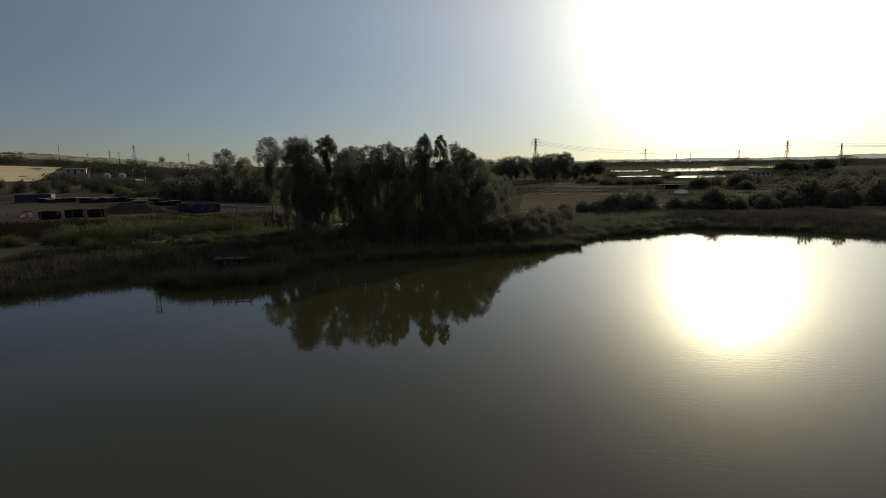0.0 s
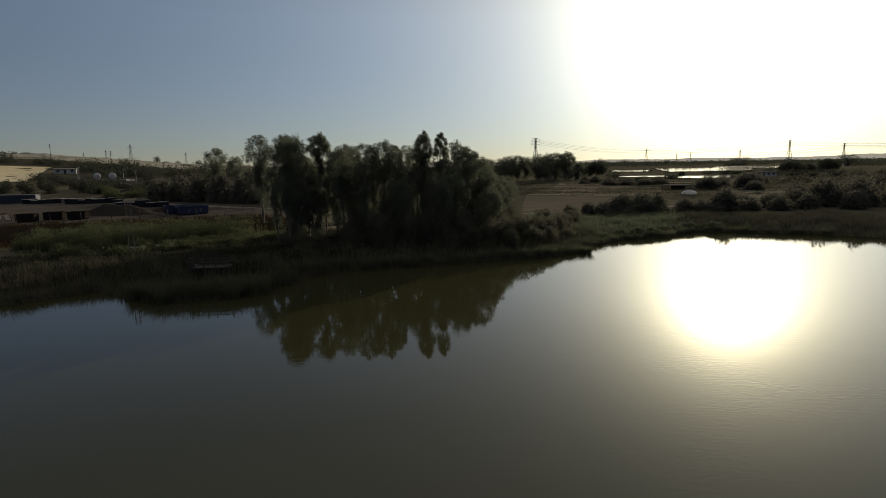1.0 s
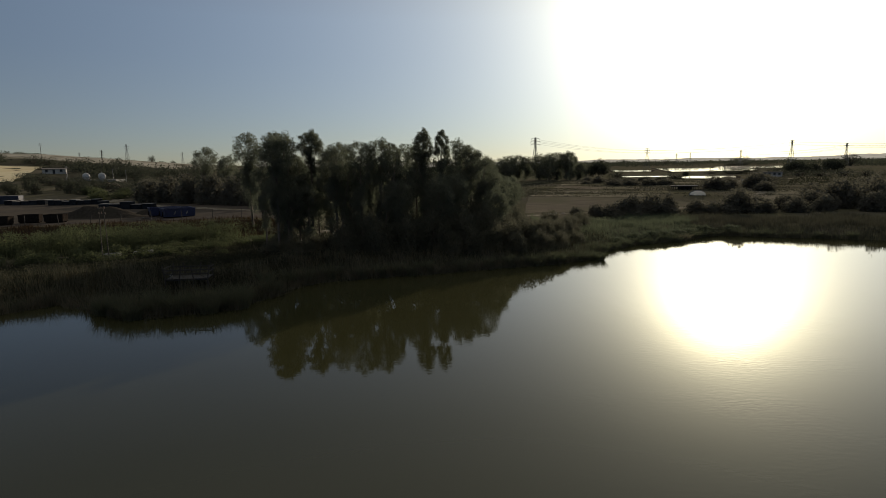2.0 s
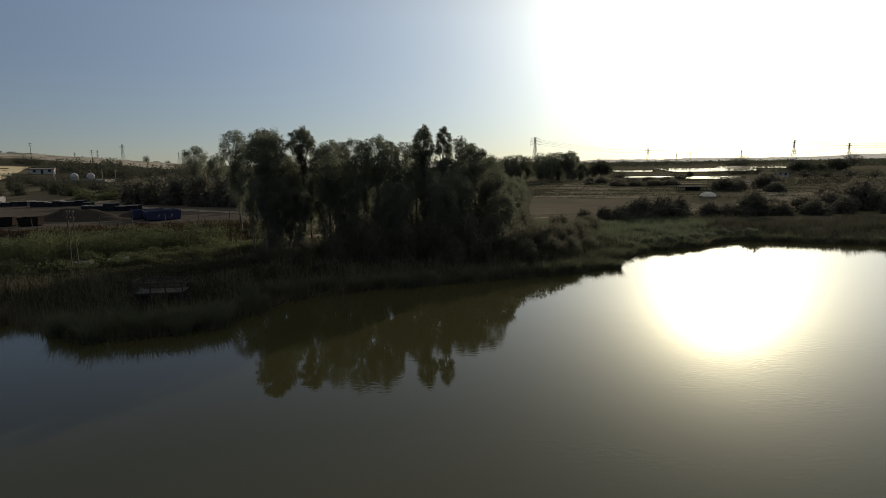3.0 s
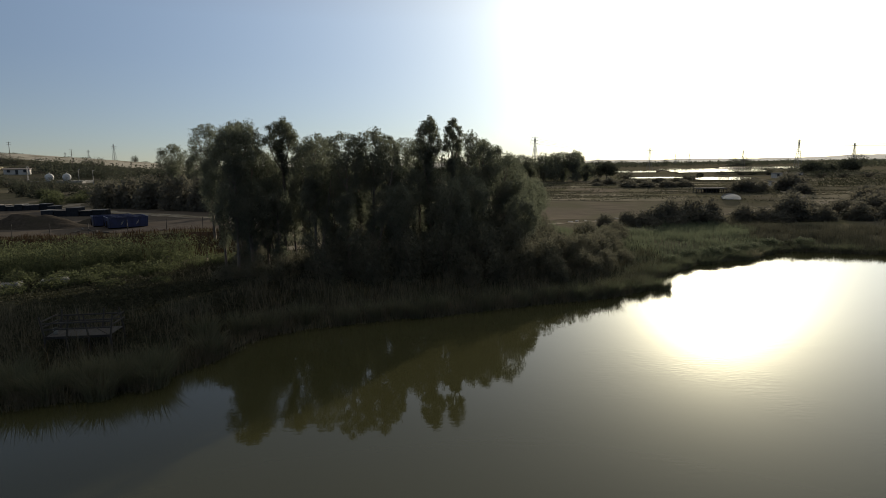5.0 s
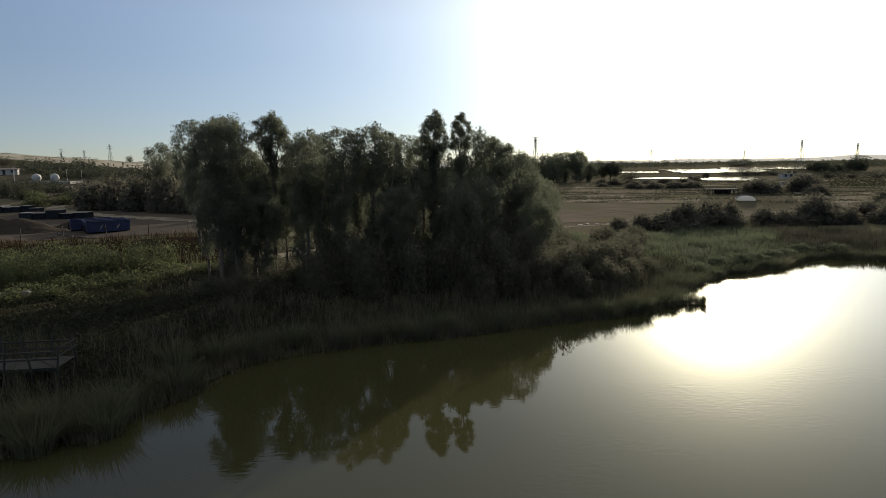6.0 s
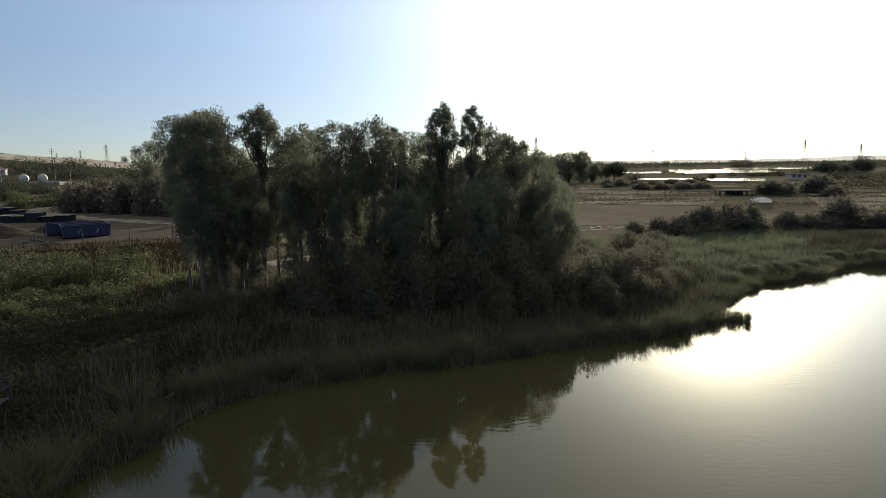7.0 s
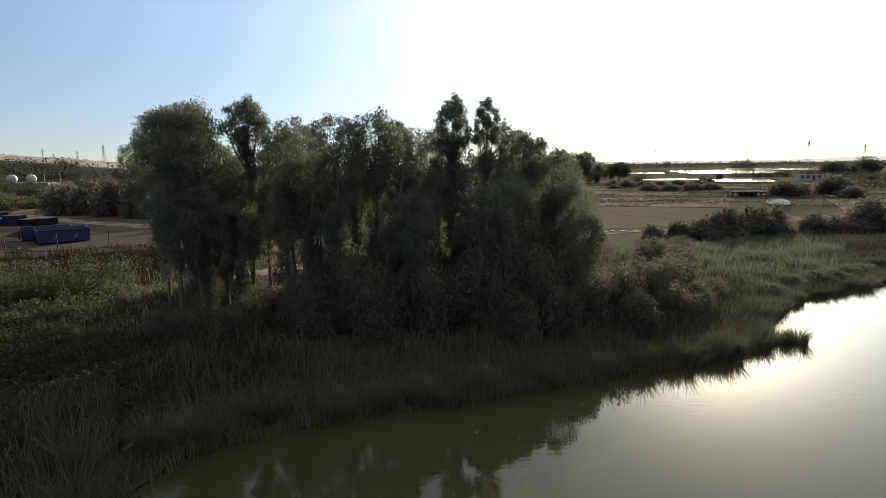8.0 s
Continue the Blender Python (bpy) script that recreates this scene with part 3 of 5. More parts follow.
def eucalyptus(x, y, top, rad, seed, bare=0.34, count=9000, label="", fat=1.0, tall=1.35, leaf=1.0, taper=0.75):
    """A tall gum tree: pale leaning trunk, forking limbs, and hanging leaves in loose lobes with gaps between."""
    rng = np.random.default_rng(seed)
    z0 = ground_at(x, y) - 0.1
    h = top - z0
    tree = thing("eucalyptus_tree", x, y, z0, label or "tall eucalyptus with drooping grey-green leaves and pale trunk", "tree", "eucalyptus grove")
    bend = rng.normal(0, 0.013 * h, 2)
    def axis(f):
        return np.array([bend[0] * math.sin(f * 2.2), bend[1] * math.sin(f * 2.6), f * h])
    fs = np.linspace(0, 0.86, 9)
    r0 = 0.009 * h + 0.03
    part("trunk", raw_mesh("trunk", *tube([axis(f) for f in fs], r0 * (1.25 - fs * 1.3), 8), True), M_BARK, tree)
    if seed % 3 == 0:
        fork = np.array([rng.normal(0, 0.06), rng.normal(0, 0.06), 0]) * h
        part("trunk", raw_mesh("trunk", *tube([axis(f) + fork * (f + 0.05) * 1.4 for f in fs], r0 * (1.0 - fs * 1.05), 7), True), M_BARK, tree)
    # a dome of small lobes on top, loose hanging sprays below it
    lobes = []
    dome = h - rad * tall
    n_top = int((9 + rad * 3) * (0.6 + 0.4 * tall))
    for i in range(n_top):
        up = 1 - 1.25 * (i + 0.5) / n_top
        flat = math.sqrt(max(0.0, 1 - up * up))
        a = i * 2.399 + rng.uniform(-0.4, 0.4)
        lr = rad * rng.uniform(0.22, 0.38)
        reach = (rad - lr * 0.8) * rng.uniform(0.75, 1.05)
        c = axis(0.95) + np.array([math.cos(a) * flat * reach, math.sin(a) * flat * reach, 0])
        c[2] = min(dome + up * (rad * tall - lr) * rng.uniform(0.9, 1.1), h - lr * 1.12)
        lobes.append((c, (lr, lr, lr * rng.uniform(0.8, 1.2))))
    n_low = int((dome / h - bare) * h * (1.75 + 0.4 * rad))
    for i in range(n_low):
        f = bare + (dome / h - bare) * rng.uniform(0, 1) ** 0.85
        a = rng.uniform(0, 6.283)
        lr = max(0.5, rad * rng.uniform(0.18, 0.36)) * fat
        d = rad * rng.uniform(0.15, 0.95) * (0.62 + 0.38 * math.sin(f * 9 + seed))
        d *= taper + (1 - taper) * (f - bare) / (dome / h - bare)
        c = axis(f) + np.array([math.cos(a) * d, math.sin(a) * d, 0])
        lobes.append((c, (lr, lr, lr * rng.uniform(0.9, 1.7))))
    for c, r in lobes[::4]:
        f = max(0.2, c[2] / h - 0.2)
        a = axis(f)
        m = (a + np.array(c)) / 2 + np.array([0, 0, -0.03 * h])
        part("limb", raw_mesh("limb", *tube([a, m, c], [r0 * 0.45, r0 * 0.3, r0 * 0.1], 5), True), M_BARK, tree)
    part("crown", raw_mesh("crown", *leaf_cloud(rng, lobes, int(count * (2.8 if leaf == 1.0 else 2.1)), 0.15 * leaf, 0.068 * leaf, 1.0, 0.14, 0.16 * leaf)), M_EUC, tree)
    return tree


def bush_mesh(seed, w, h, count, length, width, droop=0.2, heart=1.0, lobes_n=9):
    rng = np.random.default_rng(seed)
    lobes = []
    for i in range(lobes_n):
        a = i * 2.4 + rng.uniform(-0.4, 0.4)
        d = w * 0.5 * math.sqrt((i + 0.3) / lobes_n) * 0.8
        lr = w * rng.uniform(0.17, 0.27)
        top = h * (1 - 0.5 * (d / (w * 0.5)) ** 2) * rng.uniform(0.8, 1.0)
        lz = min(top * 0.55, lr * 1.35)
        lobes.append((np.array([math.cos(a) * d, math.sin(a) * d, max(lz * 0.8, top - lz)]), (lr, lr, lz)))
        if top - lz > lr:
            lobes.append((np.array([math.cos(a) * d, math.sin(a) * d, (top - lz) * 0.45]), (lr * 1.1, lr * 1.1, (top - lz) * 0.55)))
    stems = [tube([(0, 0, -0.2), tuple(np.array(c) * 0.5 + np.array([0, 0, 0.1 * h])), tuple(c)], [0.05 * h ** 0.5, 0.035 * h ** 0.5, 0.012], 5) for c, _ in lobes[::2]]
    return raw_mesh("stem", *joined(stems), True), raw_mesh("crown", *leaf_cloud(rng, lobes, count, length, width, droop, 0.35, 0.0, heart))


BUSHES = {}


def bush(kind, x, y, w, h, turn=0.0, sink=0.0):
    """A shrub of one of a few kinds, sized to w across and h high."""
    if kind not in BUSHES:
        seeds, material, bark, label, cat, leaf, name, count = BUSH_KINDS[kind]
        made = []
        for s in seeds:
            stems, leaves = bush_mesh(s, 4.0, 4.0, count, *leaf)
            b = thing(name, 0, 0, 0, label, cat, name.replace("_", " ") + " thicket")
            part("stem", stems, bark, b)
            part("crown", leaves, material, b)
            made.append([b, False])
        BUSHES[kind] = made
    slot = BUSHES[kind][int(abs(x * 7.3 + y * 3.1)) % len(BUSHES[kind])]
    m = pose(x, y, ground_at(x, y) - sink, 0, 0, turn)
    if slot[1]:
        b = copy_thing(slot[0], m)
    else:
        b, slot[1] = slot[0], True
    b.matrix_basis = m @ Matrix.Diagonal((w / 4.0, w / 4.0, h / 4.0, 1))
    return b


BUSH_KINDS = {
    "understory": ((11, 12, 13), M_SHRUB, M_DARKBARK, "dense dark green shrub growing beneath the trees", "shrub", (0.135, 0.058, 0.4), "understory_shrub", 5700),
    "tamarisk": ((21, 22, 23), M_TAMARISK, M_DARKBARK, "feathery grey-brown tamarisk bush near the reeds", "shrub", (0.22, 0.06, 0.1), "tamarisk_bush", 4600),
    "marsh": ((24, 25), M_MARSH, M_DARKBARK, "low rounded green bush at the marsh edge", "shrub", (0.24, 0.07, 0.1), "marsh_bush", 4600),
    "hedge": ((31, 32, 33), M_FIELDBUSH, M_DARKBARK, "rounded dark bush on the dry bank", "shrub", (0.18, 0.105, 0.2, 1.4), "field_bush", 2950),
    "bramble": ((51, 52), M_CANE, M_DARKBARK, "sprawling sunlit bramble bush beside the track", "shrub", (0.24, 0.085, 0.3), "bramble_bush", 1900),
    "slope": ((44, 45, 46), M_PINE, M_DARKBARK, "dark evergreen tree on the slope behind the yard", "tree", (0.24, 0.12, 0.0), "evergreen_tree", 1000),
    "far": ((41, 42, 43), M_PINE, M_DARKBARK, "distant dark rounded tree among fields", "tree", (0.15, 0.09, 0.1), "field_tree", 1100),
}

GROVE = (
    (-34.6, 124.5, 20.8, 3.1, 10500), (-26.0, 110.5, 20.0, 2.7, 7500), (-23.6, 104.5, 19.6, 2.9, 8500), (-23.4, 100.2, 18.9, 2.6, 8500),
    (-19.4, 105.7, 19.9, 2.1, 8500), (-14.8, 101.2, 17.9, 2.9, 8000), (-15.2, 109.5, 18.2, 2.8, 6000), (-10.9, 100.2, 18.0, 2.5, 7000),
    (-8.6, 101.4, 18.5, 2.7, 7500), (-6.5, 103.5, 17.7, 1.7, 5500), (-5, 119.5, 18.4, 3.4, 5500), (-2.9, 110, 17.7, 2.4, 5500),
    (-1.4, 105.1, 19.9, 1.75, 8500), (0.9, 105.6, 19.5, 1.35, 7000), (4.1, 117, 18.8, 2.9, 7000), (5.9, 119.5, 18.0, 2.2, 4500),
    (5.6, 112, 17.1, 1.7, 5000), (7.4, 113.5, 16.7, 1.4, 4000), (8.3, 110.5, 15.8, 3.2, 9000), (3.2, 104, 13.3, 3, 8000),
    (-12, 108, 14.3, 2.8, 5500), (-20, 114, 13.8, 3.2, 5500), (10.8, 113.5, 12.5, 2.9, 7500), (13, 121, 12.0, 3.2, 7500), (15, 128, 12.0, 3, 6500),
    (9.8, 106, 10.5, 2.6, 6500), (-5.5, 99, 12.3, 2.6, 6500), (-0.2, 109, 15.6, 3.2, 6500),
    (-4.2, 104.5, 13.9, 2.8, 6500), (-13, 104, 13.7, 3, 6500), (-21.8, 107.5, 16.2, 2.8, 6000), (-27, 106.5, 14.6, 2.4, 5000),
    (-9.5, 110, 13.9, 3, 5500), (4, 110, 14.1, 2.8, 6000), (0.5, 101, 12.5, 2.8, 6500), (-22, 101, 13.0, 2.6, 5500),
    (-17.0, 109.5, 17.1, 2.4, 5000), (-9.8, 104.0, 15.2, 2.6, 5500), (-21.5, 110, 15.2, 2.4, 4500), (-17.5, 111, 13.6, 2.6, 5000), (-19.0, 101.5, 11.8, 2.2, 4500), (-21.0, 104.0, 13.0, 2.0, 4500),
)
for i, (x, y, top, rad, count) in enumerate(GROVE):
    bare = 0.22 if x < -30 else 0.10 if x > 2 else (0.24 if x < -14 else 0.16)
    eucalyptus(x, y, top, rad, 100 + i, bare, count, fat=1.25 if x < -30 else 1.0, taper=0.4 if x < -22 else 0.75, tall=2.3 if rad < 1.8 else 1.45)
# the tall double tree behind the yard
eucalyptus(-65.5, 184, 20.8, 4.2, 301, 0.06, 8000, "tall eucalyptus standing behind the storage yard", leaf=1.4)
eucalyptus(-58.5, 181, 17.8, 3.2, 302, 0.06, 6000, "slender eucalyptus standing behind the storage yard", leaf=1.4)

rng = np.random.default_rng(5)
for x, y, w, h in ((-13, 97.5, 5, 6), (-8.5, 96.5, 5, 6.5), (-4, 97, 5.5, 7), (0, 98, 5.5, 7.5), (4, 99.5, 5.5, 7.5), (8, 102, 5.5, 7), (-11, 103, 6, 8.5), (-5.5, 106, 6, 9), (1, 110, 6, 9),
                   (5.5, 107.5, 6, 9), (10, 108, 6, 8), (11.5, 111.5, 5, 6.5), (14.5, 118, 5, 6), (-24, 98, 3.5, 2.6), (-23, 103, 3.6, 5.0), (-25.5, 112, 4, 5), (-21, 98, 3.4, 3.6), 
                   (-8, 113, 6, 8), (-1, 117, 6, 8), (8, 118, 6, 8.5), (11, 122, 6, 7.5), (15.5, 125, 5, 6), (-12, 122, 5, 3.5), (-18.5, 100, 3.8, 3.4), (-17, 104.5, 3.8, 3.2), (-20.5, 108, 4, 3.0), (-22, 113, 4, 2.6), (-14.5, 108, 4, 3.4), (-24.5, 108, 4, 3.2), (-22.8, 97.2, 4, 2.4), (-19, 97.6, 3.6, 2.8)):
    bush("understory", x, y, w, h, rng.uniform(0, 360), 0.2)
for x, y, w, h in ((5.5, 97.2, 4, 4.6), (8.6, 99.2, 4.2, 5.2), (11.5, 100.5, 4.5, 5.4), (14.5, 103.5, 4.5, 5.0), (17.5, 106, 4.5, 4.6), (12.0, 97.8, 3.6, 3.6), (16.2, 100.6, 4, 3.8), (20, 109.5, 4.4, 4.4),
                   (22.5, 113.5, 4.5, 4.2), (19.5, 104, 3.6, 3.2), (2.4, 96.0, 3.6, 3.8), (24.5, 118.5, 4.5, 4.0), (26, 124, 4.5, 3.8), (21, 118, 5, 5), (29, 129, 5, 3.8), (23.5, 109, 3.4, 2.8)):
    bush("tamarisk", x, y, w, h, rng.uniform(0, 360), 0.2)
for x, y, w, h in ((35.5, 115.0, 3.4, 1.9), (38.5, 116.2, 3.8, 2.1), (41.5, 117.2, 3.6, 1.9), (45, 119.5, 3.8, 2.0), (48, 121.8, 4.0, 1.9), (31.5, 112, 3.0, 1.7), (52, 124, 4.2, 2.0), (57, 123.5, 4.2, 1.9)):
    bush("marsh", x, y, w, h, rng.uniform(0, 360), 0.2)


# ---- reeds and low growth ----
def scatter(rng, count, x0, x1, y0, y1, keep):
    x, y = rng.uniform(x0, x1, count), rng.uniform(y0, y1, count)
    k = keep(x, y)
    x, y = x[k], y[k]
    return np.stack([x, y, np.maximum(land(x, y), -0.25)], axis=1)


TRACK = np.array(((-75, 92), (-56, 96), (-43, 101), (-32.5, 114.5), (-23.5, 122), (-17, 130), (5, 148), (30, 159)), dtype=float)


def off_track(x, y):
    return np.abs(y - np.interp(x, TRACK[:, 0], TRACK[:, 1])) > 1.9


def clumped(rng, x, y, size, seed, bias):
    return waves(x, y, size, seed) + 0.6 * waves(x, y, size * 0.37, seed + 2) + bias > rng.uniform(-0.7, 0.7, len(x))


def stuff(name, pieces, material, label, category):
    ob = part(name, raw_mesh(name, *joined(pieces)), material)
    return tagged(ob, label, category, kind="stuff")


def reed_pieces(rng, base, low, high, width, lean):
    tall = 0.7 + 0.3 * waves(base[:, 0], base[:, 1], 1.6, 3.0)
    return blades(rng, base, rng.uniform(low, high, len(base)) * tall, width, lean)


rng = np.random.default_rng(17)
b = scatter(rng, 190000, -75, 30, 50, 125, lambda x, y: (inland(x, y) > -0.9) & (inland(x, y) < 7.5 + 4 * smooth_step(-x, 14, 24) + 2.5 * waves(x, y, 9.0, 4.0)) & clumped(rng, x, y, 1.5, 1.0, 0.1))
stuff("reed_bed", [reed_pieces(rng, b, 1.1, 2.9, 0.036, 0.38)], M_REED, "dense green reeds along the shaded bank", "reeds")
b = scatter(rng, 420000, -62, 26, 62, 112, lambda x, y: (inland(x, y) > -1.0) & (inland(x, y) < 1.6) & clumped(rng, x, y, 1.3, 3.0, -0.05))
c = scatter(rng, 150000, 12, 66, 90, 126, lambda x, y: (inland(x, y) > -1.3) & (inland(x, y) < 0.5) & clumped(rng, x, y, 0.8, 7.0, 0.0))
stuff("waterside_reed_bed", [reed_pieces(rng, b, 0.9, 2.2, 0.036, 0.55), reed_pieces(rng, c, 0.8, 1.9, 0.03, 0.4)], M_REED, "low dark reeds leaning over the water's edge", "reeds")
b = scatter(rng, 50000, -75, 30, 50, 125, lambda x, y: (inland(x, y) > -0.6) & (inland(x, y) < 7) & clumped(rng, x, y, 2.0, 6.0, -0.25))
stuff("dry_reed_bed", [reed_pieces(rng, b, 1.2, 2.6, 0.05, 0.4)], M_DRYREED, "dry straw-coloured reeds among the green", "reeds")
b = scatter(rng, 230000, 22, 125, 60, 165, lambda x, y: (inland(x, y) > -1.0) & (inland(x, y) < 24 - 8 * smooth_step(x, 60, 90)) & (y < 152) & clumped(rng, x, y, 2.5, 2.0, 0.3))
dull = b[:, 0] + 4 * waves(b[:, 0], b[:, 1], 6.0, 1.0) > 54
stuff("marsh_reed_bed", [reed_pieces(rng, b[~dull], 0.9, 1.9, 0.05, 0.3)], M_MARSH, "wide bed of green marsh reeds beyond the bay", "reeds")
stuff("sedge_bed", [reed_pieces(rng, b[dull], 1.0, 2.2, 0.06, 0.3)], M_SEDGE, "dull brown-grey sedge along the far bank", "reeds")
cane_at = lambda x, y: (y > np.interp(x, TRACK[:, 0], TRACK[:, 1]) + 1.8) & (y < bank_line(x) - 13 + 1.5 * waves(x, y, 7.0)) & (x < -24) & (x > -63 + 4 * waves(y, x, 5.0))
b = scatter(rng, 75000, -85, -24, 93, 124, lambda x, y: cane_at(x, y) & clumped(rng, x, y, 2.0, 3.5, 0.15))
top = b + np.array([0, 0, 1.0]) * (0.9 + 2.2 * rng.uniform(0, 1, len(b)) ** 0.6 + 0.7 * waves(b[:, 0], b[:, 1], 2.4, 1.0))[:, None] + rng.normal(size=b.shape) * np.array([0.18, 0.18, 0.1])
stuff("cane_stand", [reed_pieces(rng, b[::2], 1.9, 3.6, 0.05, 0.3), leaf_quads(rng, top, 0.36, 0.1, 0.35), leaf_quads(rng, top + rng.normal(size=top.shape) * 0.25, 0.34, 0.1, 0.5)], M_CANE, "sunlit yellow-green giant cane stand", "cane")
b = scatter(rng, 40000, -60, -27, 90, 118, lambda x, y: (y < np.interp(x, TRACK[:, 0], TRACK[:, 1]) - 1.0) & (y > np.interp(x, TRACK[:, 0], TRACK[:, 1]) - 9) & clumped(rng, x, y, 1.9, 5.0, -0.1))
top = b + np.array([0, 0, 1.0]) * (0.2 + 1.5 * rng.uniform(0, 1, len(b)) * (0.8 + 0.5 * waves(b[:, 0], b[:, 1], 2.6, 2.0)))[:, None]
stuff("bramble_patch", [leaf_quads(rng, top, 0.3, 0.12, 0.2), reed_pieces(rng, b, 0.6, 1.6, 0.05, 0.4)], M_CANE, "sunlit brambles and nettles beside the track", "weeds")
b = scatter(rng, 32000, -64, -18, 76, 112, lambda x, y: (inland(x, y) > 5) & off_track(x, y) & clumped(rng, x, y, 2.6, 8.0, 0.5))
stuff("weed_patch", [reed_pieces(rng, b, 0.3, 0.9, 0.055, 0.6)], M_WEED, "tangled low weeds on the bank", "weeds")
b = scatter(rng, 60000, -60, -14, 70, 104, lambda x, y: (inland(x, y) > 3) & (inland(x, y) < 24) & off_track(x, y))
top = b + np.array([0, 0, 1.0]) * (0.15 + 0.65 * rng.uniform(0, 1, len(b)) * (0.7 + 0.5 * waves(b[:, 0], b[:, 1], 2.2, 4.0)))[:, None]
stuff("bank_herbs", [leaf_tris(rng, top, 0.30, 0.15, 0.1)], M_WEED, "low dark leafy herbs covering the bank", "weeds")
b = scatter(rng, 76000, -125, -26, 86, 134, lambda x, y: (y - bank_line(x) > -13 - 6 * smooth_step(-x, 60, 70) + 1.5 * waves(x, y, 8.0)) & (y - bank_line(x) < -1 + 0.8 * waves(x, y, 6.0)) & clumped(rng, x, y, 3.0, 5.5, 0.6))
stuff("bank_growth", [reed_pieces(rng, b, 0.5, 1.3, 0.07, 0.4)], M_HEDGE, "dark reddish-brown dry growth on the bank", "weeds")
b = scatter(rng, 32000, -34, 30, 88, 130, lambda x, y: (inland(x, y) > 4) & off_track(x, y) & clumped(rng, x, y, 2.6, 9.0, 0.1))
stuff("grove_floor_growth", [reed_pieces(rng, b, 0.4, 1.2, 0.08, 0.6)], M_WEED, "shaded grass and weeds under the trees", "weeds")


def reed_clump_mesh(seed, n=480):
    rng = np.random.default_rng(seed)
    a = rng.uniform(0, 6.28, n)
    d = 0.55 * np.sqrt(rng.uniform(0, 1, n))
    base = np.stack([np.cos(a) * d, np.sin(a) * d, -0.3 * np.ones(n)], axis=1)
    return raw_mesh("tuft", *blades(rng, base, rng.uniform(1.2, 2.5, n), 0.028, 0.4, a + rng.normal(0, 0.5, n)))


clump_meshes = [reed_clump_mesh(s) for s in (61, 62, 63)]
sparse_clump = reed_clump_mesh(64, 150)
for i, (x, y) in enumerate(((-19.6, 79.3), (-17.6, 82.0), (-15.6, 83.2), (-13.2, 85.4), (-9.3, 85.5), (-7.0, 86.6), (-3.2, 87.0), (-1.1, 88.5), (-4.9, 87.3), (3.3, 89.3), (7.2, 90.8), (10.0, 91.8), (13.3, 92.7),
                          (17.4, 94.0), (20.5, 95.9), (24.0, 96.7), (22.7, 97.0), (-22.5, 69.6), (-19.9, 71.4), (-20.3, 73.4), (-25.5, 69.3), (-29, 67.6), (-33, 69.8), (-18.4, 76.8), (27, 104.6), (42.8, 114.2), (-27.5, 69.4), (-26.2, 70.0), (-24, 70.8), (-30.6, 69.2), (-31.6, 70.2), (-28.4, 70.8), (-22.3, 71.8), (-21.2, 71.2), (-23.4, 71.6), (-20.9, 72.6))):
    c = thing("reed_clump", x, y, max(ground_at(x, y), -0.1), "arching clump of green reeds standing in the shallows", "reeds", "shoreline reed clumps", i * 77.0)
    part("tuft", sparse_clump if x > 25 else clump_meshes[i % 3], M_CLUMP, c)
    c.scale = (1.3, 1.3, 1.1) if x < -12 else (1.1, 1.1, 0.7) if x > 19 else (1, 1, 1)

# a ragged fringe of taller reeds round the tip of the marsh and along the bay
rng = np.random.default_rng(23)
for i in range(46):
    x = 12 + 1.35 * i + rng.uniform(-0.5, 0.5)
    y = float(shore(x)) + rng.uniform(-0.9, 0.5)
    c = thing("reed_clump", x, y, max(ground_at(x, y), -0.1), "arching clump of dull reeds at the edge of the marsh", "reeds", "shoreline reed clumps", i * 53.0)
    part("tuft", sparse_clump if i % 3 else clump_meshes[i % 2], M_REED, c)
    c.scale = (rng.uniform(0.8, 1.3), rng.uniform(0.8, 1.3), rng.uniform(0.5, 0.95))


def broken_reeds(x, y, seed):
    """Pale dry reeds, bent over and snapped, at the tip of the marsh."""
    rng = np.random.default_rng(seed)
    n = 90
    a = rng.normal(0.3, 0.9, n)
    base = np.stack([rng.normal(0, 0.35, n), rng.normal(0, 0.3, n), np.full(n, -0.2)], axis=1)
    c = thing("reed_clump", x, y, max(ground_at(x, y), -0.1), "pale dry reeds broken and bent over the water", "reeds", "shoreline reed clumps")
    part("tuft", raw_mesh("tuft", *blades(rng, base, rng.uniform(0.8, 1.9, n), 0.05, 1.1, a)), M_STRAW, c)


broken_reeds(43.4, 115.4, 71)
broken_reeds(44.6, 115.8, 72)
rng = np.random.default_rng(9)
for x, y, w, h in ((-84, 188, 9, 8.5), (-77, 186, 9, 9.5), (-70, 182, 9, 10), (-62, 177, 8.5, 10), (-55, 174, 8, 9.5), (-48, 171, 8, 9), (-42, 169, 7.5, 8.5), (-36, 166, 7, 8), (-30, 164, 7, 7.5), (-66, 190, 9, 11), (-50, 182, 9, 11), (-40, 180, 9, 10), (-25, 168, 8, 8), (-18, 172, 8, 8), (-90, 200, 9, 8)):
    bush("hedge", x, y, w, h, rng.uniform(0, 360), 0.3)

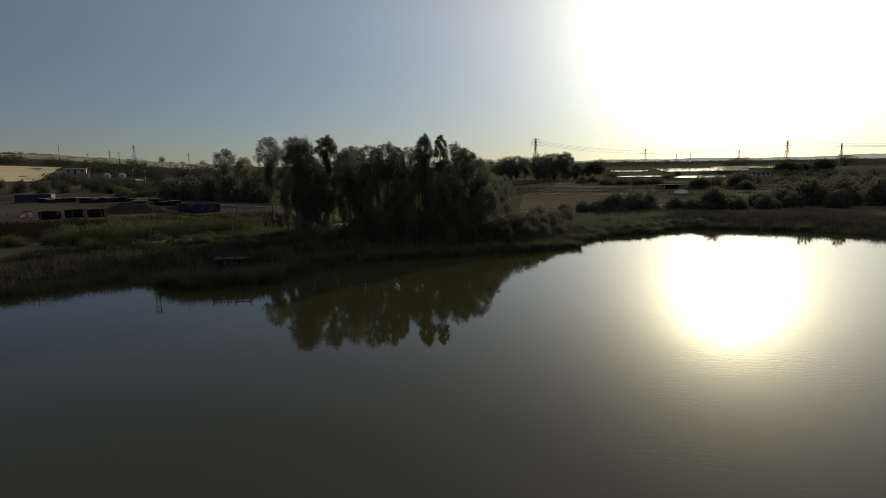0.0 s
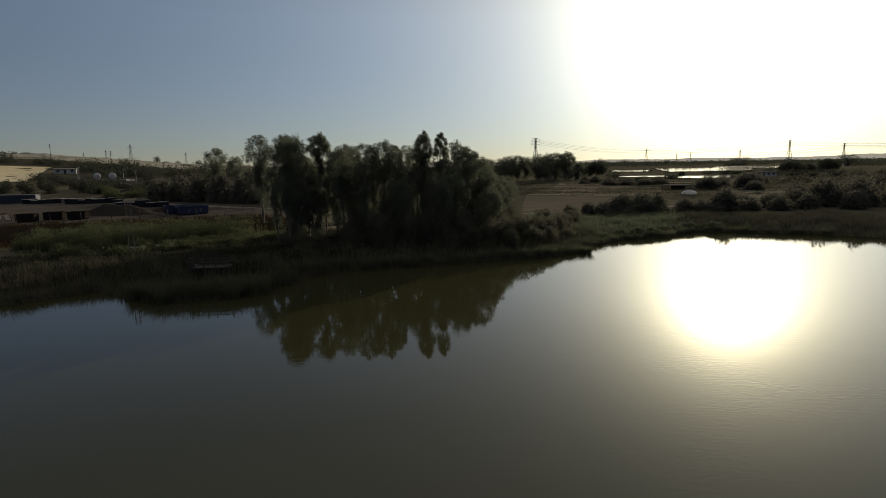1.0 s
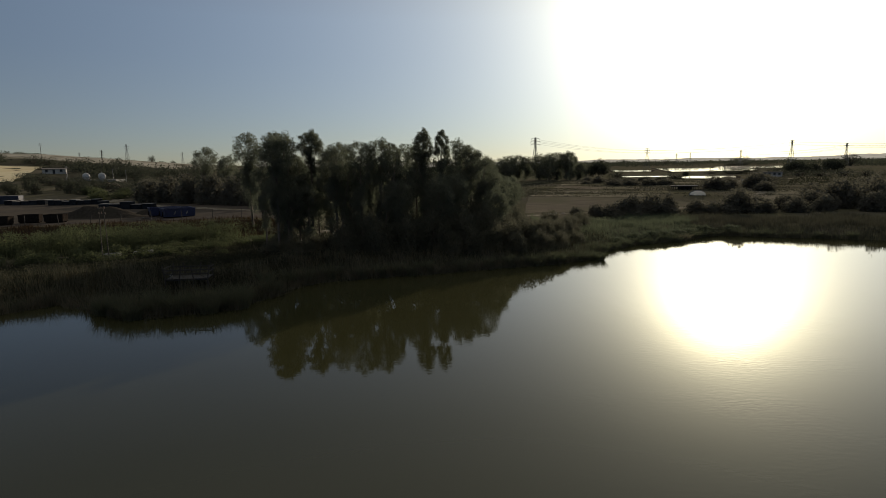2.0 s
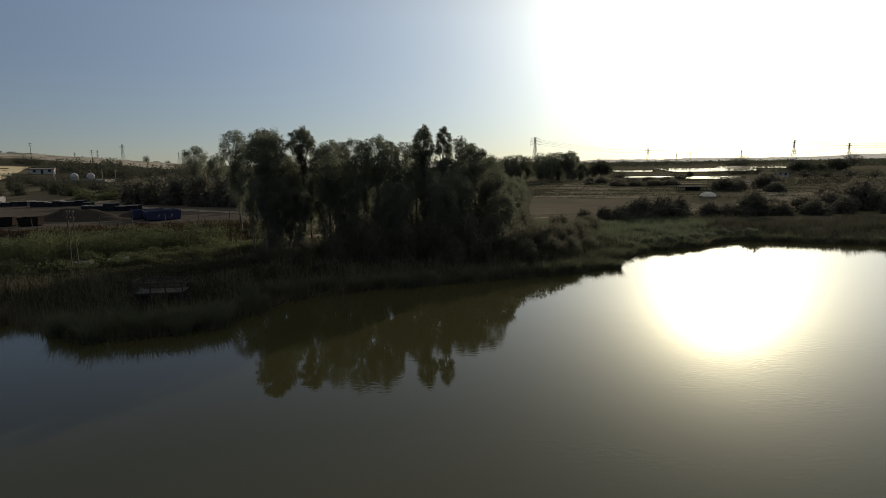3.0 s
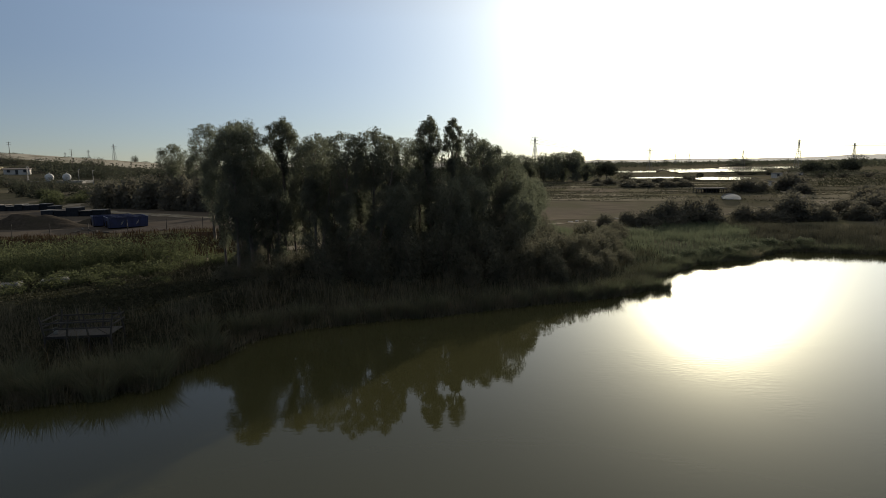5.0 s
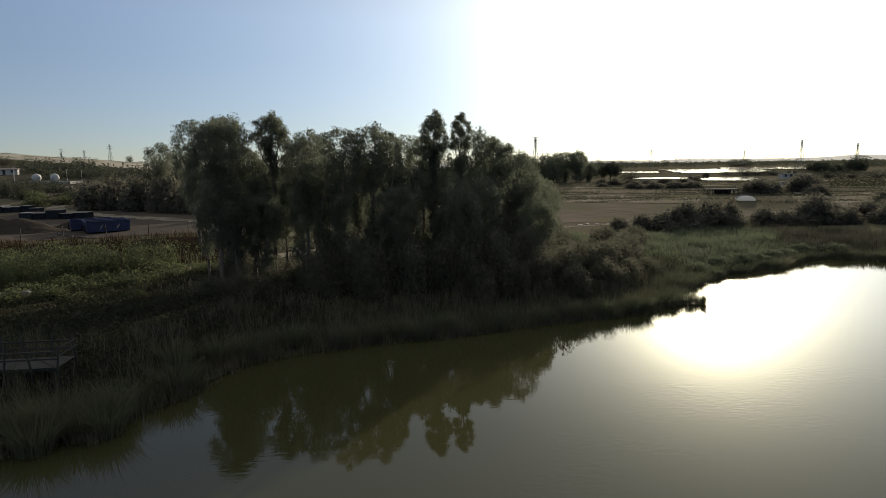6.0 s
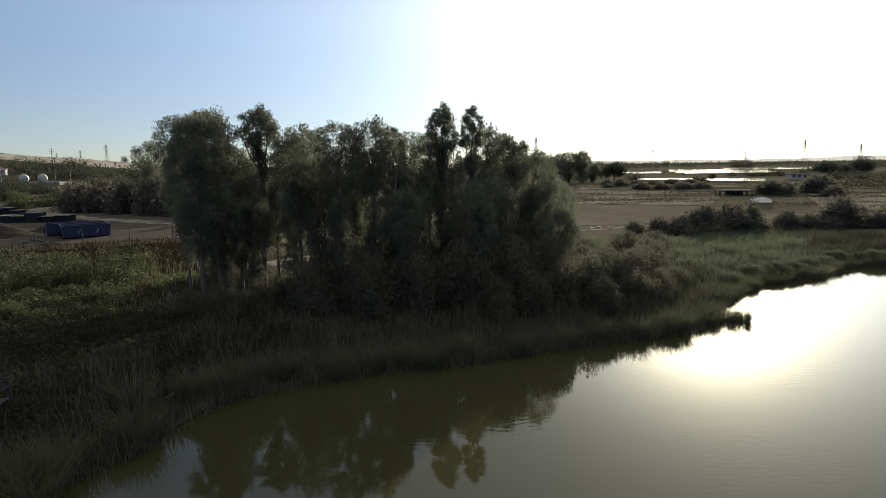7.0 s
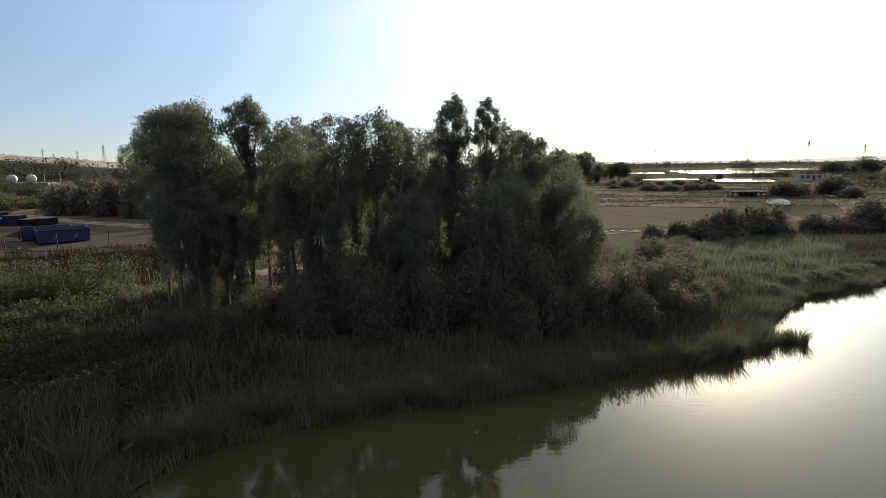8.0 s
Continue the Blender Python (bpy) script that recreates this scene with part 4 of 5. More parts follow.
for x, y, w, h in ((-58, 103.5, 4, 2.4), (-53, 105, 4.5, 2.8), (-48.5, 104, 4, 2.5), (-44, 107, 4.5, 2.8), (-40.5, 109.5, 4, 2.6), (-36, 110.5, 4.5, 3.0), (-62, 100, 4, 2.6), (-37.5, 101.5, 3.4, 1.8), 
                   (-42, 96.5, 3.4, 1.9), (-47.5, 93.5, 4, 2.2), (-54, 91, 4, 2.3), (-67, 102, 5, 3.0), (-72, 99, 5, 2.8), (-36, 97, 2.8, 1.4), (-50, 109, 4, 2.2), (-60, 107, 4, 2.4), (-31.5, 98.5, 2.6, 1.3), (-46, 97.5, 4.2, 2.6), (-42.8, 99.2, 3.6, 2.3), (-40, 102, 3.8, 2.5), (-50.5, 95.5, 4, 2.5), (-37.8, 104.6, 3.4, 2.1), (-35.4, 107, 2.8, 1.5), (-34, 103.5, 3.2, 1.6), (-39, 98, 3.4, 1.8), (-56, 93.5, 4, 2.6)):
    bush("bramble", x, y, w, h, rng.uniform(0, 360), 0.2)

# bushes along the dry bank and round the fields
rng = np.random.default_rng(8)
for x, y, w, h in ((42, 150.5, 6, 2.6), (44.6, 150.2, 6, 3.6), (47.5, 151, 6.4, 4.5), (52.3, 152, 6.2, 4.6), (56.4, 152.5, 4.8, 4.5), (63.8, 153, 5.8, 3.2), (68.5, 154, 6, 2.6), (74.5, 154, 8.5, 5.2), (79, 159, 8, 3.0), (83, 160, 7, 3.2), (90, 160, 7, 3.4), (97, 161, 8, 4.2), (104, 160, 9, 6.6),
                   (112, 158, 9, 6.8), (120, 154, 9, 6.4), (95, 152, 6, 3.6), (87, 151, 6, 3.4), (105, 150, 7, 4.2), (38, 149, 4, 2.8), (33, 147, 4, 2.4), (80, 152, 5, 3.0), (128, 150, 9, 6.2), (118, 143, 8, 4.8),
                   (100, 218, 10, 3.8), (106, 222, 8, 3.2), (116, 220, 10.5, 4.9), (121, 228, 9, 4.6), (110, 205, 7, 2.8), (104, 172, 9, 5.0), (113, 170, 9, 5.4), (122, 173, 10, 5.6), (131, 170, 10, 5.6), (141, 173, 11, 6.0), (151, 170, 11, 6.0), (47, 148.5, 7, 2.6), (53, 149.5, 8, 3.0), (57.0, 150.0, 4, 1.8), (41, 147.5, 6, 2.0), (66.5, 152.0, 5, 1.6), (70.5, 151.5, 6, 2.0), (137, 160, 9, 5.0), (147, 157, 10, 5.4), (118, 182, 9, 4.6), (129, 184, 10, 5.0), (140, 186, 10, 5.0), (152, 184, 11, 5.2), (164, 180, 11, 5.6)):
    bush("hedge", x, y, w, h * (1.42 if y < 162 else 1.45), rng.uniform(0, 360), 0.2)
for i, (x, y, top, rad) in enumerate(((66, 322, 20.2, 5.2), (74, 326, 20.0, 4.4), (57, 326, 19.4, 5.2), (51, 329, 18.2, 5.4), (46, 330, 19.2, 5.0), (41, 324, 18.6, 5.4), (36, 318, 17.6, 5.0), (30, 322, 17.4, 5.2), (62, 331, 18.6, 5.4), (24, 315, 16.4, 4.6), (14, 320, 16, 4.8), (80, 331, 14.5, 4.6), (70, 338, 16.0, 4.6), (60, 316, 19.6, 5.4), (70, 318, 20.2, 5.0))):
    eucalyptus(x, y, top, rad, 400 + i, 0.05, 3600, "eucalyptus in a distant row beyond the fields", leaf=2.6)
for x, y, w, h in ((100, 329, 11.5, 5.8), (95, 377, 12, 7.8), (86, 372, 11, 7), (124, 313, 13, 3.9), (422, 599, 22, 13), (189, 384, 13, 4.6), (197, 386, 13, 5.0), (204, 381, 13, 5.2), (214, 378, 13, 5.0), (180, 388, 11, 3.2), (225, 384, 13, 4.6),
                   (184, 322, 12, 4.0), (192, 317, 13, 4.4), (200, 312, 13, 4.3), (209, 308, 13, 4.4), (218, 304, 13, 4.2), (228, 300, 13, 4.4), (342, 867, 13, 10.2), (302, 936, 28, 9), (372, 732, 24, 6.8), (388, 740, 22, 6.4),
                   (242, 854, 26, 10), (524, 988, 24, 12), (518, 1010, 24, 11), (60, 470, 26, 10), (20, 440, 26, 10), (110, 440, 14, 5), (235, 398, 12, 5), (246, 392, 12, 5.2), (257, 396, 12, 5)):
    bush("far", x, y, w, h * 1.35, rng.uniform(0, 360), 0.6)
for x, y, w, h in ((75, 254, 8, 2.4), (81.5, 253, 8, 2.2), (88.6, 251.5, 8, 2.4), (95, 252, 8, 2.3), (71.7, 283, 5.6, 2.6), (75, 277, 6.6, 2.8), (83, 280, 7, 2.0), (92, 286, 8, 1.8), (101, 290, 8, 2.0), (112, 296, 8, 1.8), (67, 268, 5, 1.6), (127, 262, 8, 2.6), (138, 252, 9, 3.2)):
    bush("hedge", x, y, w, h * 1.4, rng.uniform(0, 360), 0.3)
for x, y, w, h in ((-92, 212, 9, 6), (-84, 206, 8, 6.5), (-76, 200, 9, 7), (-100, 222, 10, 6), (-112, 226, 10, 6), (-122, 236, 10, 6), (-130, 240, 9, 5.5), (-142, 250, 9, 5), (-150, 246, 9, 5), (-160, 256, 10, 5.5), (-170, 262, 10, 5),
                   (-70, 196, 9, 7), (-52, 186, 8, 8), (-46, 180, 8, 7), (-40, 178, 7, 6), (-88, 225, 10, 7), (-104, 240, 10, 6.5), (-118, 255, 10, 7),
                   (-133, 285, 12, 8), (-143, 300, 12, 8), (-120, 300, 13, 9), (-105, 290, 12, 9), (-110, 320, 14, 9), (-128, 330, 14, 9), (-90, 300, 14, 9), (-75, 290, 13, 9), (-165, 330, 13, 10), (-178, 345, 14, 9), (-196, 350, 14, 8),
                   (-212, 362, 14, 8), (-232, 372, 14, 7), (-250, 386, 14, 7), (-205, 328, 10, 4), (-36, 260, 16, 10), (-20, 250, 16, 10), (-55, 240, 14, 9), (-48, 215, 12, 8), (0, 262, 16, 10), (-60, 270, 14, 9)):
    bush("far", x, y, w, h, rng.uniform(0, 360), 0.4)


# dark rows of trees on the slope between the yard and the tanks
rng = np.random.default_rng(14)
for k in range(78):
    row = k % 5
    x = -205 + (k // 5) * 8.6 + rng.uniform(-3, 3)
    y = (216, 226, 238, 248, 256)[row] + rng.uniform(-3, 3) - 0.12 * (x + 130)
    if abs(x - np.interp(y, (168, 190, 230, 262), (-70, -96, -112, -135))) < 5 or (row == 4 and x > -120) or (row > 1 and -170 < x < -122):
        continue
    if x < -150 and row > 1:
        continue
    slim = rng.uniform() < 0.45 or x < -150
    bush("slope", x, y, rng.uniform(3.5, 5) if slim else rng.uniform(6.5, 9.5), rng.uniform(5, 7.5) if slim else rng.uniform(3.5, 5.5), rng.uniform(0, 360), 0.3)
for x, y, w, h in ((-106, 200, 6, 3.6), (-101, 203, 6, 3.2), (-98, 208, 6, 3.4), (-110, 207, 7, 3.8), (-104, 212, 6, 3.4), (-93, 205, 5, 3.0), (-116, 214, 7, 3.6)):
    bush("bramble", x, y, w, h, rng.uniform(0, 360), 0.2)


# ---- power lines ----
def pylon(x, y, top, label, group, turn=0.0, arms=3):
    """A lattice tower: four splayed legs, crossed bracing, arms and insulators."""
    z0 = ground_at(x, y) - 0.3
    h = top - z0
    p = thing("lattice_pylon", x, y, z0, label, "pylon", group, turn)
    w0, w1 = h * 0.105, h * 0.018
    def corner(sx, sy, f):
        w = w0 + (w1 - w0) * min(1.0, f / 0.78) ** 0.85
        return (sx * w, sy * w, f * h)
    fs = (0, 0.2, 0.38, 0.54, 0.68, 0.78, 1.0)
    thick = max(0.12, h * 0.0056)
    for sx, sy in ((1, 1), (1, -1), (-1, 1), (-1, -1)):
        part("leg", raw_mesh("leg", *joined([tube([corner(sx, sy, a), corner(sx, sy, b)], [thick * 1.5, thick * 1.35], 4) for a, b in zip(fs, fs[1:])])), M_STEEL, p)
    seg = []
    for a, b in zip(fs, fs[1:]):
        for (ax, ay), (bx, by) in (((1, 1), (-1, 1)), ((-1, 1), (-1, -1)), ((-1, -1), (1, -1)), ((1, -1), (1, 1))):
            seg += [(corner(ax, ay, a), corner(bx, by, b)), (corner(bx, by, a), corner(ax, ay, b)), (corner(ax, ay, b), corner(bx, by, b))]
    part("bracing", raw_mesh("bracing", *bars(seg, thick * 0.3)), M_STEEL, p)
    for k in range(arms):
        f = 0.80 + 0.085 * k
        half = h * (0.18 - 0.03 * abs(k - 0.6))
        zz = f * h
        arm = part("crossarm", raw_mesh("crossarm", *bars([((-half, 0, zz), (half, 0, zz)), ((-half, 0, zz), (0, 0, zz + 0.035 * h)), ((half, 0, zz), (0, 0, zz + 0.035 * h))], thick * 0.5)), M_STEEL, p)
        for s in (-1, 1):
            part("insulator", raw_mesh("insulator", *tube([(s * half, 0, zz), (s * half, 0, zz - 0.045 * h)], [thick * 0.5, thick * 0.5], 6)), M_CERAMIC, arm)
    return p


def wooden_pole(x, y, top, label, arms=2, twin=False, turn=20.0):
    z0 = ground_at(x, y) - 0.2
    h = top - z0
    p = thing("power_pole", x, y, z0, label, "power pole", "power poles", turn)
    for s in ((-0.28, 0.28) if twin else (0,)):
        part("pole", raw_mesh("pole", *tube([(s * 1.5, 0, 0), (s, 0, h)], [(0.0105 * h + 0.04) * (0.6 if twin else 1), (0.008 * h + 0.02) * (0.6 if twin else 1)], 8), True), M_POLE, p)
    for k in range(arms):
        zz = h * (0.96 - 0.09 * k)
        arm = part("crossarm", box((h * 0.13 + 0.3) * (0.7 if twin else 1), 0.09, 0.09, 0, 0, zz, 0.01), M_POLE, p)
        for s in (-1, 0, 1):
            part("insulator", raw_mesh("insulator", *tube([(s * (h * 0.06 + 0.1) * (0.7 if twin else 1), 0, zz + 0.09), (s * (h * 0.06 + 0.1) * (0.7 if twin else 1), 0, zz + 0.3)], [0.05, 0.03], 6)), M_CERAMIC, arm)
    return p


PYLONS = {
    "centre": (89, 520, 35.3), "east": (336.6, 559, 31.4), "mid": (206, 574, 25.9), "far_east": (400, 575, 28.0), "north_east": (376, 724, 25.5),
}
for key, (x, y, top) in PYLONS.items():
    pylon(x, y, top, "slender grey lattice power pylon against the sky", "high-voltage pylons", 25 if x > 0 else -20)
for x, y, top, t in ((-762, 1500, 75, -20), (-824, 1500, 61.5, -20), (-880, 1500, 56.5, -20), (-625, 1500, 53, -20), (371, 900, 24.6, 20), (392, 900, 25.1, 20)):
    pylon(x, y, top, "far lattice power pylon on the skyline", "high-voltage pylons", t, 2)
wooden_pole(-176.4, 330.8, 24.2, "tall timber power pole with crossarms above the tanks", 3)
wooden_pole(-247, 390, 31.0, "tall timber power pole on the hillside", 2)
wooden_pole(284, 579, 17.0, "timber power pole beside the greenhouses", 2)
wooden_pole(-45.3, 93.0, 9.2, "twin-legged timber pole with crossarms among the reeds", 2, True, 10)


def wire(a, b, sag, name="power_line"):
    f = np.linspace(0, 1, 15)
    pts = np.array(a)[None] * (1 - f)[:, None] + np.array(b)[None] * f[:, None]
    pts[:, 2] -= sag * 4 * f * (1 - f)
    return tube(pts, [0.05] * 15, 4)


def span(a, b, offsets, drop, sag):
    (ax, ay, at), (bx, by, bt) = a, b
    pieces = [wire((ax + o, ay - 0.4 * o, at - d), (bx + o, by - 0.4 * o, bt - d), sag) for o, d in zip(offsets, drop)]
    ob = part("power_line", raw_mesh("power_line", *joined(pieces), True), M_CABLE)
    tagged(ob, "sagging power cables strung between pylons", "power line")


OFF, DROP = (-3.2, 3.2, -3.8, 3.8), (2.0, 2.0, 4.4, 4.4)
span(PYLONS["mid"], PYLONS["east"], OFF, DROP, 2.2)
span(PYLONS["centre"], PYLONS["mid"], OFF, DROP, 2.2)
span(PYLONS["east"], (620, 470, 34), OFF, DROP, 5.0)
span(PYLONS["far_east"], (700, 520, 36), OFF, DROP, 4.0)
span(PYLONS["north_east"], PYLONS["far_east"], OFF, DROP, 3.0)


# ---- farm buildings and greenhouses on the plain ----
def house(name, x, y, w, d, h, turn, wall_material, roof_material, label, windows=4, pitch=0.9, flat=False):
    z0 = ground_at(x, y) - 0.15
    t = thing(name, x, y, z0, label, "house", "", turn)
    part("wall", box(w, d, h, 0, 0, 0, 0.04), wall_material, t)
    if flat:
        roof = box(w + 0.5, d + 0.5, 0.22, 0, 0, h + 0.005, 0.03)
    else:
        roof = bmesh.new()
        e = 0.35
        v = [roof.verts.new(c) for c in ((-w / 2 - e, -d / 2 - e, h), (w / 2 + e, -d / 2 - e, h), (w / 2 + e, d / 2 + e, h), (-w / 2 - e, d / 2 + e, h), (-w / 2 - e, 0, h + pitch), (w / 2 + e, 0, h + pitch),
                                        (-w / 2 - e, -d / 2 - e, h + 0.14), (w / 2 + e, -d / 2 - e, h + 0.14), (w / 2 + e, d / 2 + e, h + 0.14), (-w / 2 - e, d / 2 + e, h + 0.14))]
        for f in ((0, 1, 2, 3), (0, 1, 7, 6), (2, 3, 9, 8), (6, 7, 5, 4), (8, 9, 4, 5), (1, 2, 8, 5, 7), (3, 0, 6, 4, 9)):
            roof.faces.new([v[i] for i in f])
        bmesh.ops.recalc_face_normals(roof, faces=roof.faces[:])
    part("roof", roof, roof_material, t)
    for i in range(windows):
        xx = -w / 2 + w * (i + 0.6) / (windows + 0.2)
        tall = i == windows // 2
        wd = part("door" if tall else "window", box(1.0 if tall else 1.1, 0.1, 2.0 if tall else 1.1, xx, -d / 2 - 0.03, 0.15 if tall else 1.1, 0.02), M_DARK, t)
        if not tall:
            part("sill", box(1.3, 0.16, 0.08, xx, -d / 2 - 0.07, 1.0, 0.01), M_CONCRETE, wd)
    return t


house("farmhouse", 177.7, 321, 12.3, 6, 2.4, -14, M_WHITE, M_SHEET, "long low white farmhouse with dark windows", 5, flat=True)
house("store_shed", 126.5, 246, 4.2, 4, 1.95, -22, M_WHITE, M_SHEET, "small shed with bright sheet-metal roof", 2, flat=True)
house("white_cottage", -183.2, 301, 9.5, 5, 2.3, 26, M_WHITE, M_ROOF, "white hillside cottage with shallow tiled roof", 3, 0.6)


def open_shed(x, y, w, d, h, turn):
    """An open-fronted farm shelter: posts, beams and pale sheets on top."""
    t = thing("open_shed", x, y, ground_at(x, y) - 0.1, "open farm shelter with pale sheet roof on posts", "shed", "", turn)
    for i in range(7):
        for yy in (-d / 2, d / 2):
            part("post", box(0.22, 0.22, h, -w / 2 + w * i / 6, yy, 0, 0.02), M_WOOD, t)
    for i in range(5):
        part("roof_sheet", box(w / 5 - 0.05, d + 0.6, 0.10, -w / 2 + w * (i + 0.5) / 5, 0, h + 0.03 * (i % 2) + 0.02, 0.02), M_SHEET, t)
    part("back_wall", box(w * 0.55, 0.14, h * 0.8, w * 0.1, d / 2 + 0.2, 0, 0.02), M_BOARD, t)
    part("beam", box(w, 0.2, 0.2, 0, -d / 2 - 0.22, h - 0.22, 0.02), M_WOOD, t)


open_shed(87.5, 216, 8.8, 4.2, 1.6, -14)


def arch_tunnel(x, y, w, length, h, turn, label, hoops=5, name="polytunnel"):
    """A plastic tunnel over steel hoops."""
    t = thing(name, x, y, ground_at(x, y) - 0.05, label, "greenhouse", "plastic tunnels", turn)
    a = np.linspace(0, np.pi, 15)
    prof = np.stack([-np.cos(a) * w / 2, np.sin(a) ** 0.8 * h], axis=1)
    ys = np.linspace(-length / 2, length / 2, 9)
    outer = np.array([[(px, yy, pz) for px, pz in prof] for yy in ys]).reshape(-1, 3)
    i = np.arange(9 * 15).reshape(9, 15)
    faces = np.stack([i[:-1, :-1], i[:-1, 1:], i[1:, 1:], i[1:, :-1]], axis=-1).reshape(-1, 4)
    part("film", raw_mesh("film", outer, faces, True), M_FILM, t)
    for yy in (-length / 2 + 0.1, length / 2 - 0.1):
        wall = np.array([(0, yy, 0.0)] + [(px * 0.98, yy, pz * 0.98) for px, pz in prof])
        part("end_wall", raw_mesh("end_wall", wall, [(0, i, i + 1) for i in range(1, 15)]), M_FILM, t)
    for yy in np.linspace(-length / 2, length / 2, hoops):
        part("hoop", raw_mesh("hoop", *tube([(px * 1.01, yy, pz * 1.015 + 0.01) for px, pz in prof], [0.05] * 15, 5), True), M_STEEL, t)
    return t


for k in range(5):
    arch_tunnel(648 + 17 * k, 1545 - 8 * k, 12, 15, 2.8, 66, "far white plastic greenhouse on the plain", 4, "greenhouse")
arch_tunnel(81.8, 192.4, 4.7, 3.6, 1.4, -22, "small white plastic tunnel shining in low sun")


def pond(name, corners, z, label):
    """A flat sheet of still water in the plain, inside a low earth bank."""
    a, b, c, d = [np.array(q, dtype=float) for q in corners]
    f = np.linspace(0, 1, 24, endpoint=False)[:, None]
    ring = np.concatenate([a + (b - a) * f, b + (c - b) * f, c + (d - c) * f, d + (a - d) * f])
    mid = ring.mean(axis=0)
    away = ring - mid
    ring = mid + away * (1 + 0.10 * waves(ring[:, 0], ring[:, 1], 11.0, 1.0) + 0.05 * waves(ring[:, 0], ring[:, 1], 4.0, 2.0))[:, None]
    n = len(ring)
    verts = [(mid[0], mid[1], z)] + [(x, y, z) for x, y in ring]
    faces = [(0, 1 + i, 1 + (i + 1) % n) for i in range(n)]
    tagged(part(name, raw_mesh(name, verts, faces), M_POND), label, "pond", kind="structure")
    loops = [mid + (ring - mid) + (ring - mid) / np.linalg.norm(ring - mid, axis=1)[:, None] * o for o in (-0.4, 1.2, 2.4, 5.0)]
    zs = (z - 0.3, z + 0.06, z + 0.06, z - 0.9)
    bv = np.concatenate([np.c_[q, np.full(n, h)] for q, h in zip(loops, zs)])
    bf = [(k * n + i, k * n + (i + 1) % n, (k + 1) * n + (i + 1) % n, (k + 1) * n + i) for k in range(3) for i in range(n)]
    bank = part("bank_" + name, raw_mesh("bank", bv, bf, True), M_MOUND)
    tagged(bank, "low dark earth bank round a pond", "bank", kind="structure")


PL = "shallow pond shining with reflected sky"
pond("water_pond_a", ((109, 349), (133, 338), (145, 366), (118, 379)), 4.95, PL)
pond("water_pond_b", ((128, 312.5), (146.5, 297), (173.5, 346), (149, 358)), 4.95, PL)
pond("water_pond_c", ((166, 418), (218, 407), (302, 565), (232, 625)), 6.4, PL)
pond("water_pond_d", ((269, 566), (310, 484), (406, 634), (338, 708)), 6.5, PL)
pond("water_pond_e", ((137, 456), (158, 436), (185, 507), (162, 540)), 6.4, PL)


def umbrella_pine(x, y, w, h):
    """A stone pine: bare forking trunk under a flat, wide crown."""
    rng = np.random.default_rng(int(x * 3 + y))
    t = thing("stone_pine", x, y, ground_at(x, y) - 0.3, "distant stone pine with bare trunk and flat wide crown", "tree", "field pines", rng.uniform(0, 360))
    part("trunk", raw_mesh("trunk", *tube([(0, 0, 0), (0.1, 0, h * 0.3), (-0.1, 0.1, h * 0.55)], [h * 0.035, h * 0.028, h * 0.02], 7), True), M_DARKBARK, t)
    lobes = []
    for i in range(16):
        a, d = i * 2.399, w * 0.5 * math.sqrt((i + 0.4) / 16) * 0.82
        lr = w * rng.uniform(0.13, 0.19)
        z = h * (0.92 - 0.42 * (d / (w * 0.5)) ** 2) - lr * 0.5
        c = np.array([math.cos(a) * d, math.sin(a) * d, z])
        lobes.append((c, (lr, lr, lr * 0.9)))
        lobes.append((c * np.array([0.8, 0.8, 1.0]) - np.array([0, 0, h * 0.2]), (lr, lr, lr * 0.9)))
        if i % 4 == 1:
            part("limb", raw_mesh("limb", *tube([(-0.1, 0.1, h * 0.5), tuple(c * np.array([0.6, 0.6, 0.9])), tuple(c)], [h * 0.016, h * 0.01, h * 0.005], 5), True), M_DARKBARK, t)
    part("crown", raw_mesh("crown", *leaf_cloud(rng, lobes, 3200, w * 0.05, w * 0.025, 0.0, 0.3)), M_PINE, t)


for x, y, w, h in ((91, 333, 13.4, 10.4), (133, 319, 3.9, 4.3), (219, 364, 14.5, 8.6), (229, 372, 11, 7.0), (241, 381, 10, 6.6), (269, 403, 17, 8.4)):
    umbrella_pine(x, y, w, h)


def far_woods():
    """Woods and scrub on the far plain and hills: many small leaf clumps, uneven along the skyline."""
    rng = np.random.default_rng(77)
    pieces = []
    n = 2600
    y = 520 + 1500 * rng.uniform(0, 1, n) ** 1.4
    u = rng.uniform(-0.12, 1.0, n)
    x = u * y
    keep = waves(x, y, 90.0, 2.0) + 0.5 * waves(x, y, 33.0, 1.0) > -0.12
    keep &= ~((u > 0.45) & (y > 900)) & ~((u > 0.38) & (u < 0.5) & (y < 1500))
    keep &= ~((u > 0.24) & (u < 0.70) & (y > 400) & (y < 740))
    x2, y2 = rng.uniform(0.16, 1.0, 900), 750 + 700 * rng.uniform(0, 1, 900)
    x2 = x2 * y2
    more = waves(x2, y2, 60.0, 5.0) > -0.1
    x, y = np.r_[x[keep], x2[more]], np.r_[y[keep], y2[more]]
    z = land(x, y)
    for px, py, pz in zip(x, y, z):
        s = rng.uniform(3, 6) if py < 1000 else rng.uniform(2.5, 5)
        c = np.array([px, py, pz]) + rng.normal(size=(30, 3)) * np.array([s * 1.6, s, s * 0.3]) + np.array([0, 0, s * 0.45])
        pieces.append(leaf_quads(rng, c, s * 0.45, s * 0.3, 0.0))
    stuff("far_woods", pieces, M_PINE, "dark scrub and woodland over the far plain", "woods")


far_woods()


